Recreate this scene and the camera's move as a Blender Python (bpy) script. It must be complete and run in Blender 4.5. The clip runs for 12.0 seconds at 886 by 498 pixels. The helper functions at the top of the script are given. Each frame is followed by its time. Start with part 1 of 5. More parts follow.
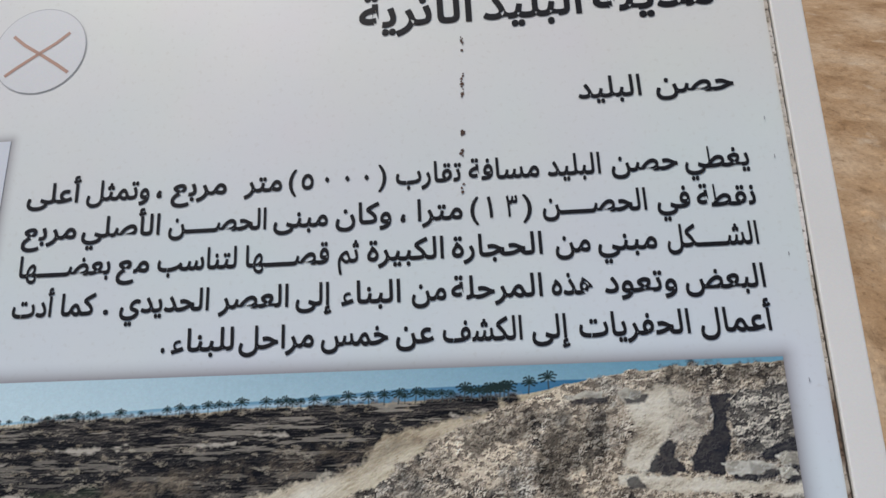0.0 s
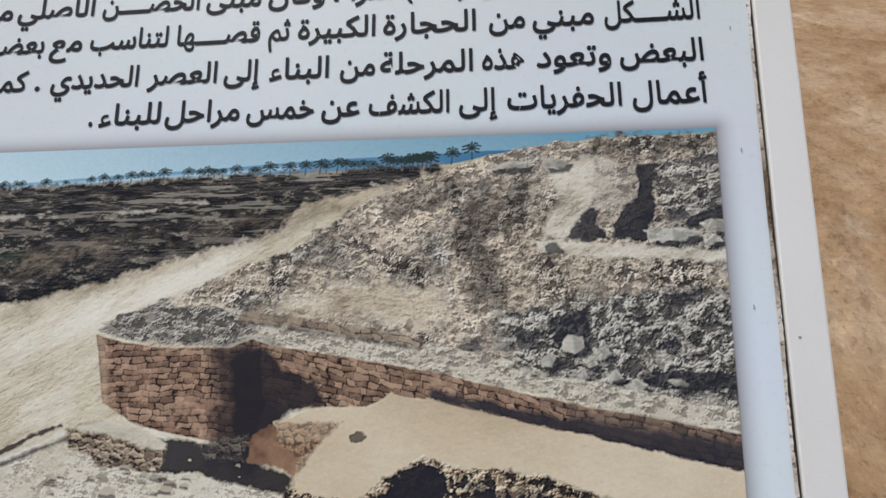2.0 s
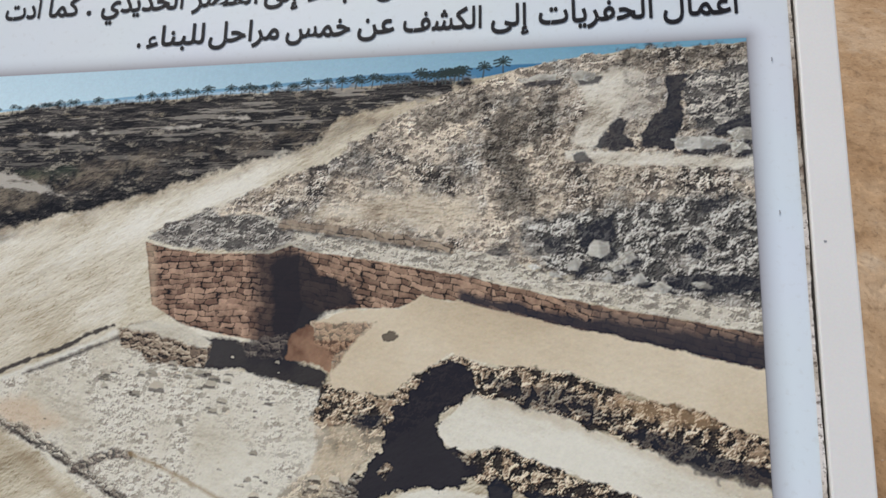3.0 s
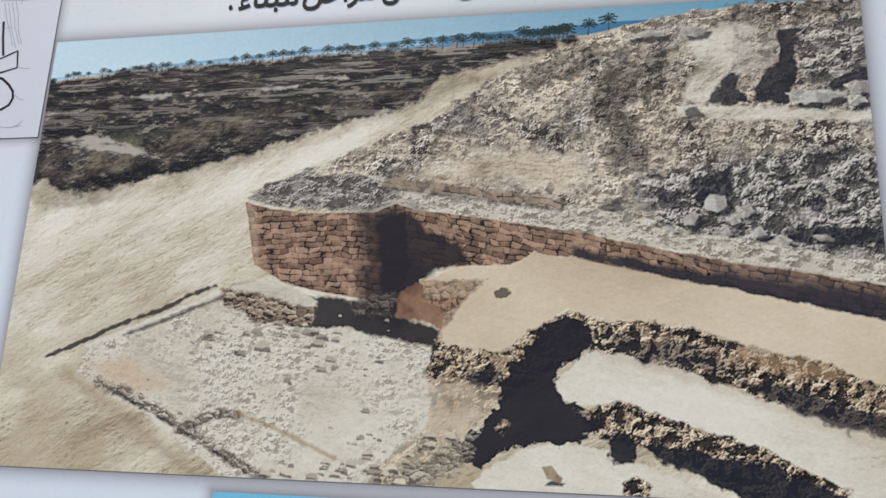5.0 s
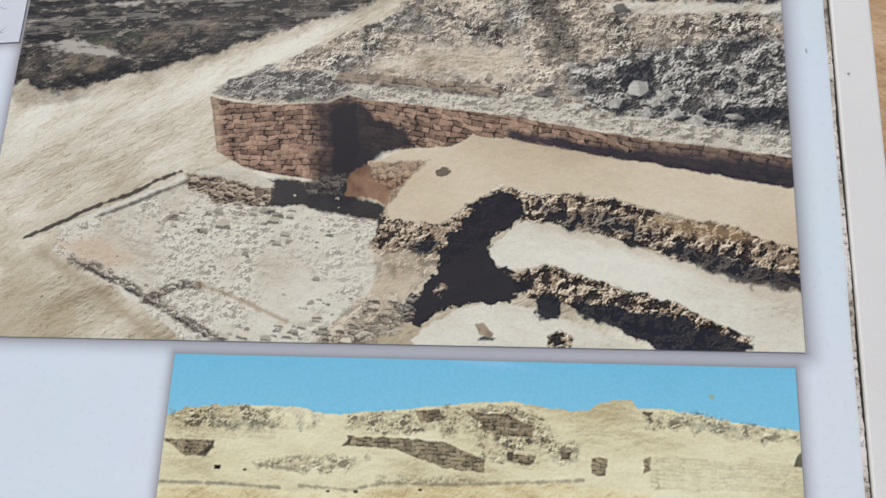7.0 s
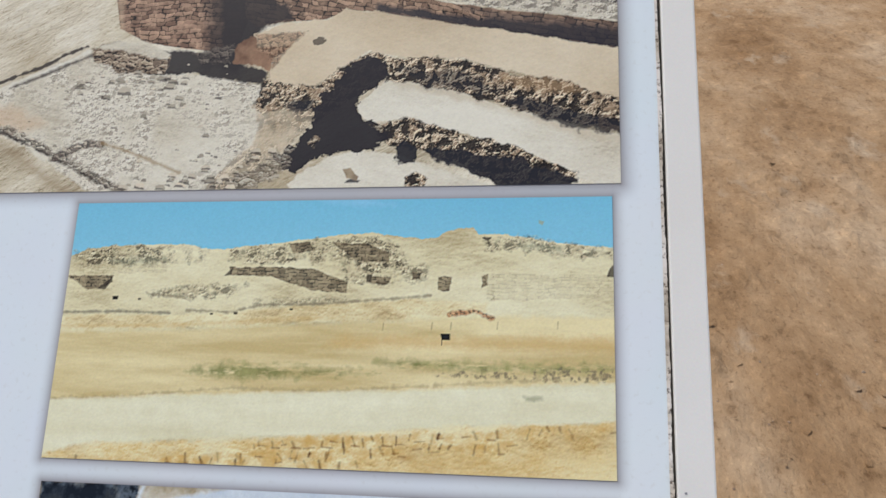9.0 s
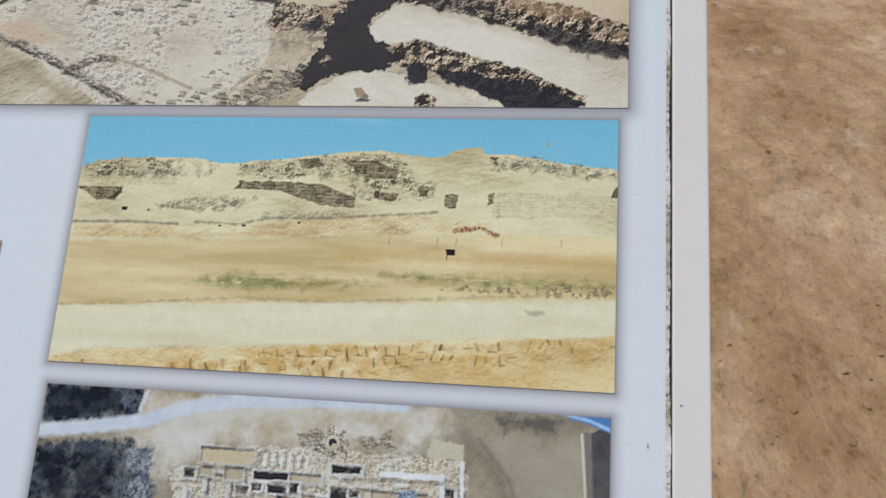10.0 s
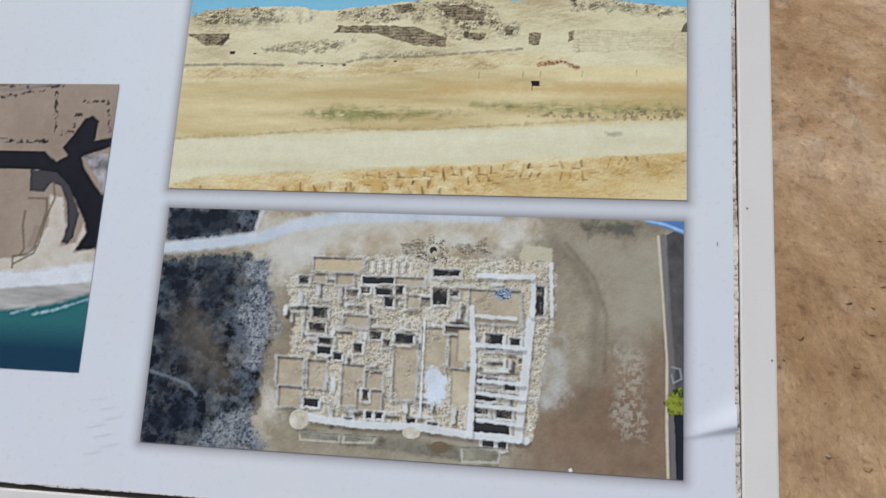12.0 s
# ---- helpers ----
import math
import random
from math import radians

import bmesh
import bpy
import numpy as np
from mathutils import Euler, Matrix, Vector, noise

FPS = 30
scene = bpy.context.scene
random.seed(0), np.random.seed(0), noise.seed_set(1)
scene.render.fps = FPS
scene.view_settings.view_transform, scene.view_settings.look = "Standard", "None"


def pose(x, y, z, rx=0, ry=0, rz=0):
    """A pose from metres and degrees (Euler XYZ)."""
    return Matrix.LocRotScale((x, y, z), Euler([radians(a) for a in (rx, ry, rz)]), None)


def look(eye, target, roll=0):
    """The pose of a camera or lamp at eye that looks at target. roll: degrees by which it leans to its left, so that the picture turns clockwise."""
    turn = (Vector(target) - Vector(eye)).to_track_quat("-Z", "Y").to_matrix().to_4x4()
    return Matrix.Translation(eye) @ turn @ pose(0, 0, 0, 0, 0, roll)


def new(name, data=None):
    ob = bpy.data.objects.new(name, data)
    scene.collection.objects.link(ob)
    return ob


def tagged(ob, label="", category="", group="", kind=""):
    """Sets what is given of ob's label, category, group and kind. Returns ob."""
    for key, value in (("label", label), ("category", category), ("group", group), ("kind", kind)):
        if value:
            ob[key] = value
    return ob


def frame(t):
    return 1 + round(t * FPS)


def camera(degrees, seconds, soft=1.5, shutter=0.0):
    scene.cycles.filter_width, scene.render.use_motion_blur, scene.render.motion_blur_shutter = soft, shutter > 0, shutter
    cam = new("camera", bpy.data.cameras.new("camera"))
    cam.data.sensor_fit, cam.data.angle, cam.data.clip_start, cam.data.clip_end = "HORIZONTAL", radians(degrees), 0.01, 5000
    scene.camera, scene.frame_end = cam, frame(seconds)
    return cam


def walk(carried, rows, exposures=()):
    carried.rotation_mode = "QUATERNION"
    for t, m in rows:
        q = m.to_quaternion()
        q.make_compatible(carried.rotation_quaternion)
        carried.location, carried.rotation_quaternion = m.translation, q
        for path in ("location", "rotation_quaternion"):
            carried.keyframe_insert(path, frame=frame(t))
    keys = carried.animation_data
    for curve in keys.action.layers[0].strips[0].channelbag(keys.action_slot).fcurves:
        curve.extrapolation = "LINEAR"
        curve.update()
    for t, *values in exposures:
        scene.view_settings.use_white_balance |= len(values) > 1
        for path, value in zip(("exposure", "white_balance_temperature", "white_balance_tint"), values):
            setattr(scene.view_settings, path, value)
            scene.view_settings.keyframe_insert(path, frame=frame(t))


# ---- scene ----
cam = camera(58.5, 12.0, soft=1.5)
# The board leans back; its own axes are x right, y up its face, z out of it.
BOARD = pose(0, 0, 1.233, 48.04)
PATH = [
    (0, (0.147, 0.179, 0.492), (-0.027, 0.804, -1.4), -17.5),
    (0.5, (0.155, 0.167, 0.499), (-0.025, 0.815, -1.385), -16.9),
    (1, (0.163, 0.154, 0.502), (-0.026, 0.788, -1.385), -17.6),
    (1.5, (0.179, 0.093, 0.478), (-0.045, 0.729, -1.405), -20.1),
    (2, (0.208, 0.064, 0.436), (-0.05, 0.625, -1.466), -24.6),
    (2.5, (0.217, 0.036, 0.434), (-0.122, 0.556, -1.467), -32.3),
    (2.7, (0.221, 0.031, 0.436), (-0.153, 0.517, -1.468), -36.5),
    (4.3, (0.168, 0.006, 0.446), (-0.205, 0.496, -1.456), -36.3),
    (4.5, (0.158, 0.005, 0.443), (-0.211, 0.497, -1.46), -36.0),
    (5, (0.154, -0.001, 0.441), (-0.216, 0.487, -1.464), -36.3),
    (5.5, (0.159, 0.005, 0.446), (-0.211, 0.483, -1.46), -36.7),
    (6, (0.162, -0.006, 0.441), (-0.203, 0.481, -1.464), -35.7),
    (6.5, (0.172, -0.026, 0.438), (-0.194, 0.444, -1.471), -36.7),
    (7, (0.193, -0.082, 0.453), (-0.173, 0.416, -1.449), -35.1),
    (7.5, (0.22, -0.138, 0.471), (-0.148, 0.358, -1.431), -35.4),
    (7.7, (0.237, -0.167, 0.474), (-0.126, 0.351, -1.423), -34.0),
    (9.3, (0.274, -0.189, 0.479), (-0.02, 0.277, -1.443), -31.1),
    (9.5, (0.273, -0.199, 0.477), (-0.02, 0.26, -1.447), -30.6),
    (10, (0.267, -0.227, 0.478), (-0.026, 0.217, -1.45), -30.6),
    (10.5, (0.267, -0.26, 0.476), (-0.02, 0.164, -1.457), -31.3),
    (11, (0.259, -0.291, 0.468), (-0.019, 0.099, -1.474), -32.7),
    (11.5, (0.246, -0.319, 0.485), (-0.027, 0.056, -1.46), -33.3),
    (12, (0.215, -0.337, 0.52), (-0.06, 0.034, -1.426), -33.9),
]
walk(cam, [(t, BOARD @ look(eye, target, roll)) for t, eye, target, roll in PATH], [(0.0, 0.08), (2.5, 0.23), (5.5, 0.32), (7.5, 0.37), (9.5, 0.21), (12.0, 0.17)])

# ---- light: hazy bright sky with a soft high sun ----
world = bpy.data.worlds.new("sky")
scene.world = world
world.use_nodes = True
wn = world.node_tree.nodes
sky = wn.new("ShaderNodeTexSky")
sky.sky_type, sky.sun_disc = "NISHITA", False
SUN_UP, SUN_ROUND = radians(68), radians(290)
sky.sun_elevation, sky.sun_rotation = SUN_UP, SUN_ROUND
sky.dust_density = 3.0
world.node_tree.links.new(sky.outputs["Color"], wn["Background"].inputs["Color"])
wn["Background"].inputs["Strength"].default_value = 0.10
sun = new("sun", bpy.data.lights.new("sun", "SUN"))
sun.data.energy, sun.data.angle, sun.data.color = 1.9, radians(20), (1.0, 0.965, 0.92)
toward = Vector((math.sin(SUN_ROUND) * math.cos(SUN_UP), math.cos(SUN_ROUND) * math.cos(SUN_UP), math.sin(SUN_UP)))
sun.matrix_world = look(toward * 30, (0, 0, 0))


# ---- materials ----
def shader(name, rough=0.6, metal=0.0, spec=0.5):
    m = bpy.data.materials.new(name)
    m.use_nodes = True
    b = m.node_tree.nodes["Principled BSDF"]
    b.inputs["Roughness"].default_value, b.inputs["Metallic"].default_value = rough, metal
    b.inputs["Specular IOR Level"].default_value = spec
    return m, m.node_tree.nodes, m.node_tree.links, b


def noise_node(nodes, links, scale, detail=4.0, rough=0.55, warp=None):
    n = nodes.new("ShaderNodeTexNoise")
    n.inputs["Scale"].default_value, n.inputs["Detail"].default_value, n.inputs["Roughness"].default_value = scale, detail, rough
    c = nodes.new("ShaderNodeTexCoord")
    if warp:
        mp = nodes.new("ShaderNodeMapping")
        mp.inputs["Scale"].default_value = warp
        links.new(c.outputs["Object"], mp.inputs["Vector"])
        links.new(mp.outputs["Vector"], n.inputs["Vector"])
    else:
        links.new(c.outputs["Object"], n.inputs["Vector"])
    return n


def ramp(nodes, links, source, stops):
    r = nodes.new("ShaderNodeValToRGB")
    e = r.color_ramp.elements
    while len(e) < len(stops):
        e.new(0.5)
    for k, (at, col) in zip(e, stops):
        k.position, k.color = at, (*col, 1)
    links.new(source, r.inputs["Fac"])
    return r


def mix(nodes, links, how, fac, a, b):
    m = nodes.new("ShaderNodeMix")
    m.data_type, m.blend_type = "RGBA", how
    for sock, v in ((m.inputs[0], fac), (m.inputs[6], a), (m.inputs[7], b)):
        if isinstance(v, (int, float)):
            sock.default_value = v
        elif isinstance(v, tuple):
            sock.default_value = (*v, 1)
        else:
            links.new(v, sock)
    return m.outputs[2]


def bump(nodes, links, b, height, strength, distance):
    n = nodes.new("ShaderNodeBump")
    n.inputs["Strength"].default_value, n.inputs["Distance"].default_value = strength, distance
    links.new(height, n.inputs["Height"])
    links.new(n.outputs["Normal"], b.inputs["Normal"])


def painted(name, col, dark, rough=0.45, grain=60.0, spec=0.4):
    """Coated metal or ink: two scales of slight variation and a fine orange-peel."""
    m, n, l, b = shader(name, rough, 0.0, spec)
    a = noise_node(n, l, 7.0, 5)
    f = noise_node(n, l, grain * 12, 3)
    c = ramp(n, l, a.outputs["Fac"], [(0.35, dark), (0.65, col)])
    l.new(mix(n, l, "MULTIPLY", 0.12, c.outputs["Color"], f.outputs["Color"]), b.inputs["Base Color"])
    bump(n, l, b, f.outputs["Fac"], 0.06, 0.001)
    return m


def boxed_drop_shadow(n, l, x0, y0, x1, y1, reach):
    """0 to 1: how near a point of the sheet is to a rectangle, for the soft drop shadow printed round it."""
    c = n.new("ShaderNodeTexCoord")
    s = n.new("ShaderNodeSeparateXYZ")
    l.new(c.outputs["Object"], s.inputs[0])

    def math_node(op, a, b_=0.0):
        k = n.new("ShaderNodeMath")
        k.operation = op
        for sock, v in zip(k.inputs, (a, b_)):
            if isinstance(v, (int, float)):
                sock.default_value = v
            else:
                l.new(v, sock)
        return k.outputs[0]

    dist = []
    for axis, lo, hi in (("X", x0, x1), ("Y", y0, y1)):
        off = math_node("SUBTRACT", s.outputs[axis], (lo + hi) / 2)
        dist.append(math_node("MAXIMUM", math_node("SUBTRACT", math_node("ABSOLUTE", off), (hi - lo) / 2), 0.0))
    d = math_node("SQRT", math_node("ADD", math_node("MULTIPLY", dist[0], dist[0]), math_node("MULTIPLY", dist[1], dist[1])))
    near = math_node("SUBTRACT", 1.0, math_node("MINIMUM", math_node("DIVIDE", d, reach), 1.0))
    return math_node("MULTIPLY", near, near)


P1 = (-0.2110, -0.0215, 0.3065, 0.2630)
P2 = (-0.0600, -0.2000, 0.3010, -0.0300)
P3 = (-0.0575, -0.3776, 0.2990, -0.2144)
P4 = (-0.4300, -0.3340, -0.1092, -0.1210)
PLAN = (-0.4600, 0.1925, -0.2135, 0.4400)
SHEET = (-0.480, -0.4108, 0.3310, 0.5680)


def sheet_material():
    """White vinyl print: pale blue wash that fades upwards, soft grey drop shadows printed round the pictures."""
    m, n, l, b = shader("printed_vinyl", 0.36, 0.0, 0.4)
    c = n.new("ShaderNodeTexCoord")
    s = n.new("ShaderNodeSeparateXYZ")
    l.new(c.outputs["Object"], s.inputs[0])
    up = n.new("ShaderNodeMapRange")
    up.inputs["From Min"].default_value, up.inputs["From Max"].default_value = -0.40, 0.56
    l.new(s.outputs["Y"], up.inputs["Value"])
    wash = ramp(n, l, up.outputs[0], [(0.0, (0.80, 0.85, 0.90)), (0.55, (0.75, 0.84, 0.89)), (0.78, (0.72, 0.775, 0.78)), (0.93, (0.78, 0.785, 0.745))]).outputs["Color"]
    blot = noise_node(n, l, 9.0, 3)
    wash = mix(n, l, "MULTIPLY", 0.10, wash, blot.outputs["Color"])
    col = wash
    # printed drop shadows, mixed into the sheet colour round each picture and the plan
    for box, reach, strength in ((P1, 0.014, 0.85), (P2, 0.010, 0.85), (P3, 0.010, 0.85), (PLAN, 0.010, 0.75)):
        near = boxed_drop_shadow(n, l, *box, reach)
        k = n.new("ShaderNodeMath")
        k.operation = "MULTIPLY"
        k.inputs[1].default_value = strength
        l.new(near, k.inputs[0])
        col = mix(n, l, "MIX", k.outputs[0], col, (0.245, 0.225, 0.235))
    fine = noise_node(n, l, 260.0, 4)
    dust = ramp(n, l, fine.outputs["Fac"], [(0.30, (0.90, 0.88, 0.85)), (0.42, (1, 1, 1))]).outputs["Color"]
    l.new(mix(n, l, "MULTIPLY", 0.5, col, dust), b.inputs["Base Color"])
    wave = noise_node(n, l, 14.0, 2)
    bump(n, l, b, wave.outputs["Fac"], 0.05, 0.004)
    return m


def print_material(name, colour_layer):
    """Glossy photograph print: the ink comes from the sheet's own colour layer, with a fine screen grain."""
    m, n, l, b = shader(name, 0.38, 0.0, 0.16)
    a = n.new("ShaderNodeVertexColor")
    a.layer_name = colour_layer
    g = noise_node(n, l, 900.0, 2)
    l.new(mix(n, l, "OVERLAY", 0.10, a.outputs["Color"], g.outputs["Color"]), b.inputs["Base Color"])
    wave = noise_node(n, l, 14.0, 2)
    bump(n, l, b, wave.outputs["Fac"], 0.05, 0.004)
    return m


def soil_material():
    m, n, l, b = shader("bare_soil", 0.95, 0.0, 0.12)
    big = noise_node(n, l, 1.6, 7, 0.62, (1, 0.42, 1))
    mid = noise_node(n, l, 9.0, 9, 0.68, (1, 0.5, 1))
    fine = noise_node(n, l, 46.0, 8, 0.72, (1, 0.6, 1))
    pale = noise_node(n, l, 4.5, 6, 0.6, (1, 0.45, 1))
    c1 = ramp(n, l, big.outputs["Fac"], [(0.35, (0.285, 0.172, 0.086)), (0.46, (0.372, 0.242, 0.132)), (0.54, (0.425, 0.290, 0.168)), (0.66, (0.50, 0.37, 0.24))])
    c2 = ramp(n, l, mid.outputs["Fac"], [(0.34, (0.60, 0.55, 0.50)), (0.45, (0.92, 0.90, 0.88)), (0.56, (1, 1, 1)), (0.68, (1.28, 1.27, 1.25))])
    c3 = ramp(n, l, fine.outputs["Fac"], [(0.35, (0.52, 0.47, 0.43)), (0.45, (0.94, 0.93, 0.92)), (0.56, (1, 1, 1)), (0.68, (1.35, 1.34, 1.31))])
    dust = ramp(n, l, pale.outputs["Fac"], [(0.60, (0, 0, 0)), (0.72, (1, 1, 1))])
    col = mix(n, l, "MIX", dust.outputs["Color"], c1.outputs["Color"], (0.47, 0.365, 0.25))
    col = mix(n, l, "MULTIPLY", 0.8, col, c2.outputs["Color"])
    col = mix(n, l, "MULTIPLY", 0.7, col, c3.outputs["Color"])
    l.new(col, b.inputs["Base Color"])
    h = mix(n, l, "ADD", 0.5, mid.outputs["Color"], fine.outputs["Color"])
    crust = noise_node(n, l, 24.0, 6, 0.62, (1, 0.6, 1))
    h = mix(n, l, "ADD", 0.8, h, crust.outputs["Color"])
    bump(n, l, b, h, 1.0, 0.022)
    return m


def fray_material():
    """Torn vinyl and old glue: chalky white patches, brown patches, dark specks."""
    m, n, l, b = shader("torn_vinyl_edge", 0.85, 0.0, 0.2)
    patch = noise_node(n, l, 16.0, 4, 0.6, (1, 1, 1))
    speck = noise_node(n, l, 420.0, 4, 0.6)
    c = ramp(n, l, patch.outputs["Fac"], [(0.38, (0.16, 0.11, 0.075)), (0.48, (0.55, 0.49, 0.40)), (0.60, (0.78, 0.74, 0.68))])
    d = ramp(n, l, speck.outputs["Fac"], [(0.34, (0.16, 0.13, 0.11)), (0.46, (1, 1, 1))])
    l.new(mix(n, l, "MULTIPLY", 0.9, c.outputs["Color"], d.outputs["Color"]), b.inputs["Base Color"])
    bump(n, l, b, speck.outputs["Fac"], 0.6, 0.001)
    return m


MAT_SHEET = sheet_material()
MAT_FRAME = painted("cream_powder_coat", (0.84, 0.835, 0.79), (0.80, 0.79, 0.74), 0.5)
MAT_POST = painted("grey_galvanised_post", (0.34, 0.34, 0.33), (0.27, 0.27, 0.26), 0.5)
MAT_INK = painted("black_ink", (0.018, 0.018, 0.021), (0.015, 0.015, 0.017), 0.45, 60.0, 0.12)
MAT_GREYINK = painted("grey_ink", (0.30, 0.31, 0.33), (0.24, 0.25, 0.27), 0.4)
MAT_SHADOWRING = painted("pale_grey_ink", (0.50, 0.51, 0.51), (0.45, 0.46, 0.46), 0.4)
MAT_GAP = painted("dark_joint_filler", (0.075, 0.062, 0.048), (0.03, 0.026, 0.022), 0.8)
MAT_FRAY = fray_material()
MAT_RUST = painted("rust_stain", (0.17, 0.085, 0.05), (0.06, 0.035, 0.028), 0.8, 20)
MAT_PLANWHITE = painted("white_plan_print", (0.72, 0.76, 0.80), (0.69, 0.735, 0.775), 0.34)
MAT_EMBLEM = painted("pale_emblem_print", (0.76, 0.775, 0.765), (0.73, 0.745, 0.74), 0.34)
MAT_BLADE = painted("brown_emblem_ink", (0.50, 0.30, 0.22), (0.42, 0.24, 0.17), 0.4)
MAT_SOIL = soil_material()
MAT_PEBBLE = painted("pebble_stone", (0.42, 0.32, 0.23), (0.24, 0.16, 0.105), 0.9, 8)


# ---- numeric noise used for the ground and for the ink of the pictures ----
def lattice(seed, n=256):
    return np.random.RandomState(seed).rand(n, n).astype(np.float32)


def value_noise(x, y, seed):
    t = lattice(seed)
    xf, yf = np.floor(x), np.floor(y)
    xi, yi = xf.astype(np.int32), yf.astype(np.int32)
    fx, fy = x - xf, y - yf
    fx, fy = fx * fx * (3 - 2 * fx), fy * fy * (3 - 2 * fy)
    a, b_ = t[yi & 255, xi & 255], t[yi & 255, (xi + 1) & 255]
    c, d = t[(yi + 1) & 255, xi & 255], t[(yi + 1) & 255, (xi + 1) & 255]
    return (a * (1 - fx) + b_ * fx) * (1 - fy) + (c * (1 - fx) + d * fx) * fy


def fbm(x, y, seed, octaves=5, gain=0.55):
    total, amp, norm = 0.0, 1.0, 0.0
    for k in range(octaves):
        total = total + amp * value_noise(x * 2 ** k + 17.3 * k, y * 2 ** k + 9.1 * k, seed + k)
        norm += amp
        amp *= gain
    return total / norm


def cells(x, y, seed, jitter=0.9):
    """Distance to the nearest and second nearest seed point, and a random number for each cell."""
    r1, r2, r3 = lattice(seed), lattice(seed + 1), lattice(seed + 2)
    xf, yf = np.floor(x), np.floor(y)
    xi, yi = xf.astype(np.int32), yf.astype(np.int32)
    d1, d2, ident = np.full(x.shape, 9.0, np.float32), np.full(x.shape, 9.0, np.float32), np.zeros(x.shape, np.float32)
    for dy in (-1, 0, 1):
        for dx in (-1, 0, 1):
            cx, cy = xi + dx, yi + dy
            px = xf + (dx + 0.5) + (r1[cy & 255, cx & 255] - 0.5) * jitter
            py = yf + (dy + 0.5) + (r2[cy & 255, cx & 255] - 0.5) * jitter
            d = np.hypot(px - x, py - y)
            closer = d < d1
            d2 = np.where(closer, d1, np.minimum(d2, d))
            ident = np.where(closer, r3[cy & 255, cx & 255], ident)
            d1 = np.where(closer, d, d1)
    return d1, d2, ident


# ---- mesh helpers ----
def part(name, bm, material, parent, label="", smooth=False):
    me = bpy.data.meshes.new(name)
    bm.to_mesh(me)
    bm.free()
    me.materials.append(material)
    if smooth:
        me.polygons.foreach_set("use_smooth", [True] * len(me.polygons))
    ob = new(name, me)
    ob.parent = parent
    if label:
        tagged(ob, label)
    return ob


def box_bm(x0, y0, z0, x1, y1, z1, bevel=0.0):
    bm = bmesh.new()
    bmesh.ops.create_cube(bm, size=1, matrix=Matrix.LocRotScale(((x0 + x1) / 2, (y0 + y1) / 2, (z0 + z1) / 2), None, (x1 - x0, y1 - y0, z1 - z0)))
    if bevel:
        bmesh.ops.bevel(bm, geom=bm.edges[:], offset=bevel, segments=2, affect="EDGES", profile=0.6)
    return bm


def sheet_of(name, xs, ys, z, material, parent, label="", colours=None, smooth=True):
    """A grid mesh over xs by ys (z a number or an array), with an optional colour for each point."""
    nx, ny = len(xs), len(ys)
    gx, gy = np.meshgrid(xs, ys)
    co = np.stack([gx, gy, np.broadcast_to(z, gx.shape)], -1).reshape(-1, 3).astype(np.float32)
    i = np.arange(nx * ny).reshape(ny, nx)
    quads = np.stack([i[:-1, :-1], i[:-1, 1:], i[1:, 1:], i[1:, :-1]], -1).reshape(-1, 4)
    if ys[0] > ys[-1]:
        quads = quads[:, ::-1]
    me = bpy.data.meshes.new(name)
    me.vertices.add(len(co))
    me.vertices.foreach_set("co", co.ravel())
    me.loops.add(quads.size)
    me.loops.foreach_set("vertex_index", quads.ravel().astype(np.int32))
    me.polygons.add(len(quads))
    me.polygons.foreach_set("loop_start", np.arange(0, quads.size, 4, dtype=np.int32))
    me.polygons.foreach_set("use_smooth", np.full(len(quads), smooth))
    me.update(calc_edges=True)
    if colours is not None:
        layer = me.color_attributes.new("ink", "FLOAT_COLOR", "POINT")
        layer.data.foreach_set("color", np.concatenate([colours.reshape(-1, 3), np.ones((len(co), 1))], 1).astype(np.float32).ravel())
    me.materials.append(material)
    ob = new(name, me)
    ob.parent = parent
    if label:
        tagged(ob, label)
    return ob


# ---- ground: one sheet, dense beside the board and coarse to the horizon ----
def graded(lo, hi, step, far):
    inner = np.arange(lo, hi, step)
    out, d = [], step
    while sum(out) < far:
        d *= 1.35
        out.append(d)
    return np.concatenate([lo - np.cumsum(out)[::-1], inner, inner[-1] + np.cumsum(out)])


gxs, gys = graded(-1.0, 4.2, 0.016, 600), graded(-0.6, 8.2, 0.020, 600)
gx, gy = np.meshgrid(gxs, gys)
fade = np.clip(1.4 - np.hypot(gx, gy) / 14, 0, 1)
relief = (fbm(gx * 1.1, gy * 1.1, 11, 3) - 0.5) * 0.05 + (fbm(gx * 6, gy * 6, 21, 4, 0.6) - 0.5) * 0.030 + np.clip(fbm(gx * 13, gy * 13, 31, 3) - 0.52, 0, 1) * 0.07 * np.clip(fbm(gx * 1.7, gy * 1.7, 41, 3) * 4 - 1.5, 0, 1)
sheet_of("ground", gxs, gys, relief * fade - 0.005, MAT_SOIL, None)
tagged(bpy.data.objects["ground"], "bare trodden brown earth with dusty clods", "ground", kind="structure")

# ---- the board ----
board = new("information_board")
board.matrix_world = BOARD
tagged(board, "leaning framed visitor board with printed text and photographs", "information board")

X0, Y0, X1, Y1 = SHEET
FRAME_IN, FRAME_W, FRAME_TOP = 0.0027, 0.0214, 0.0022


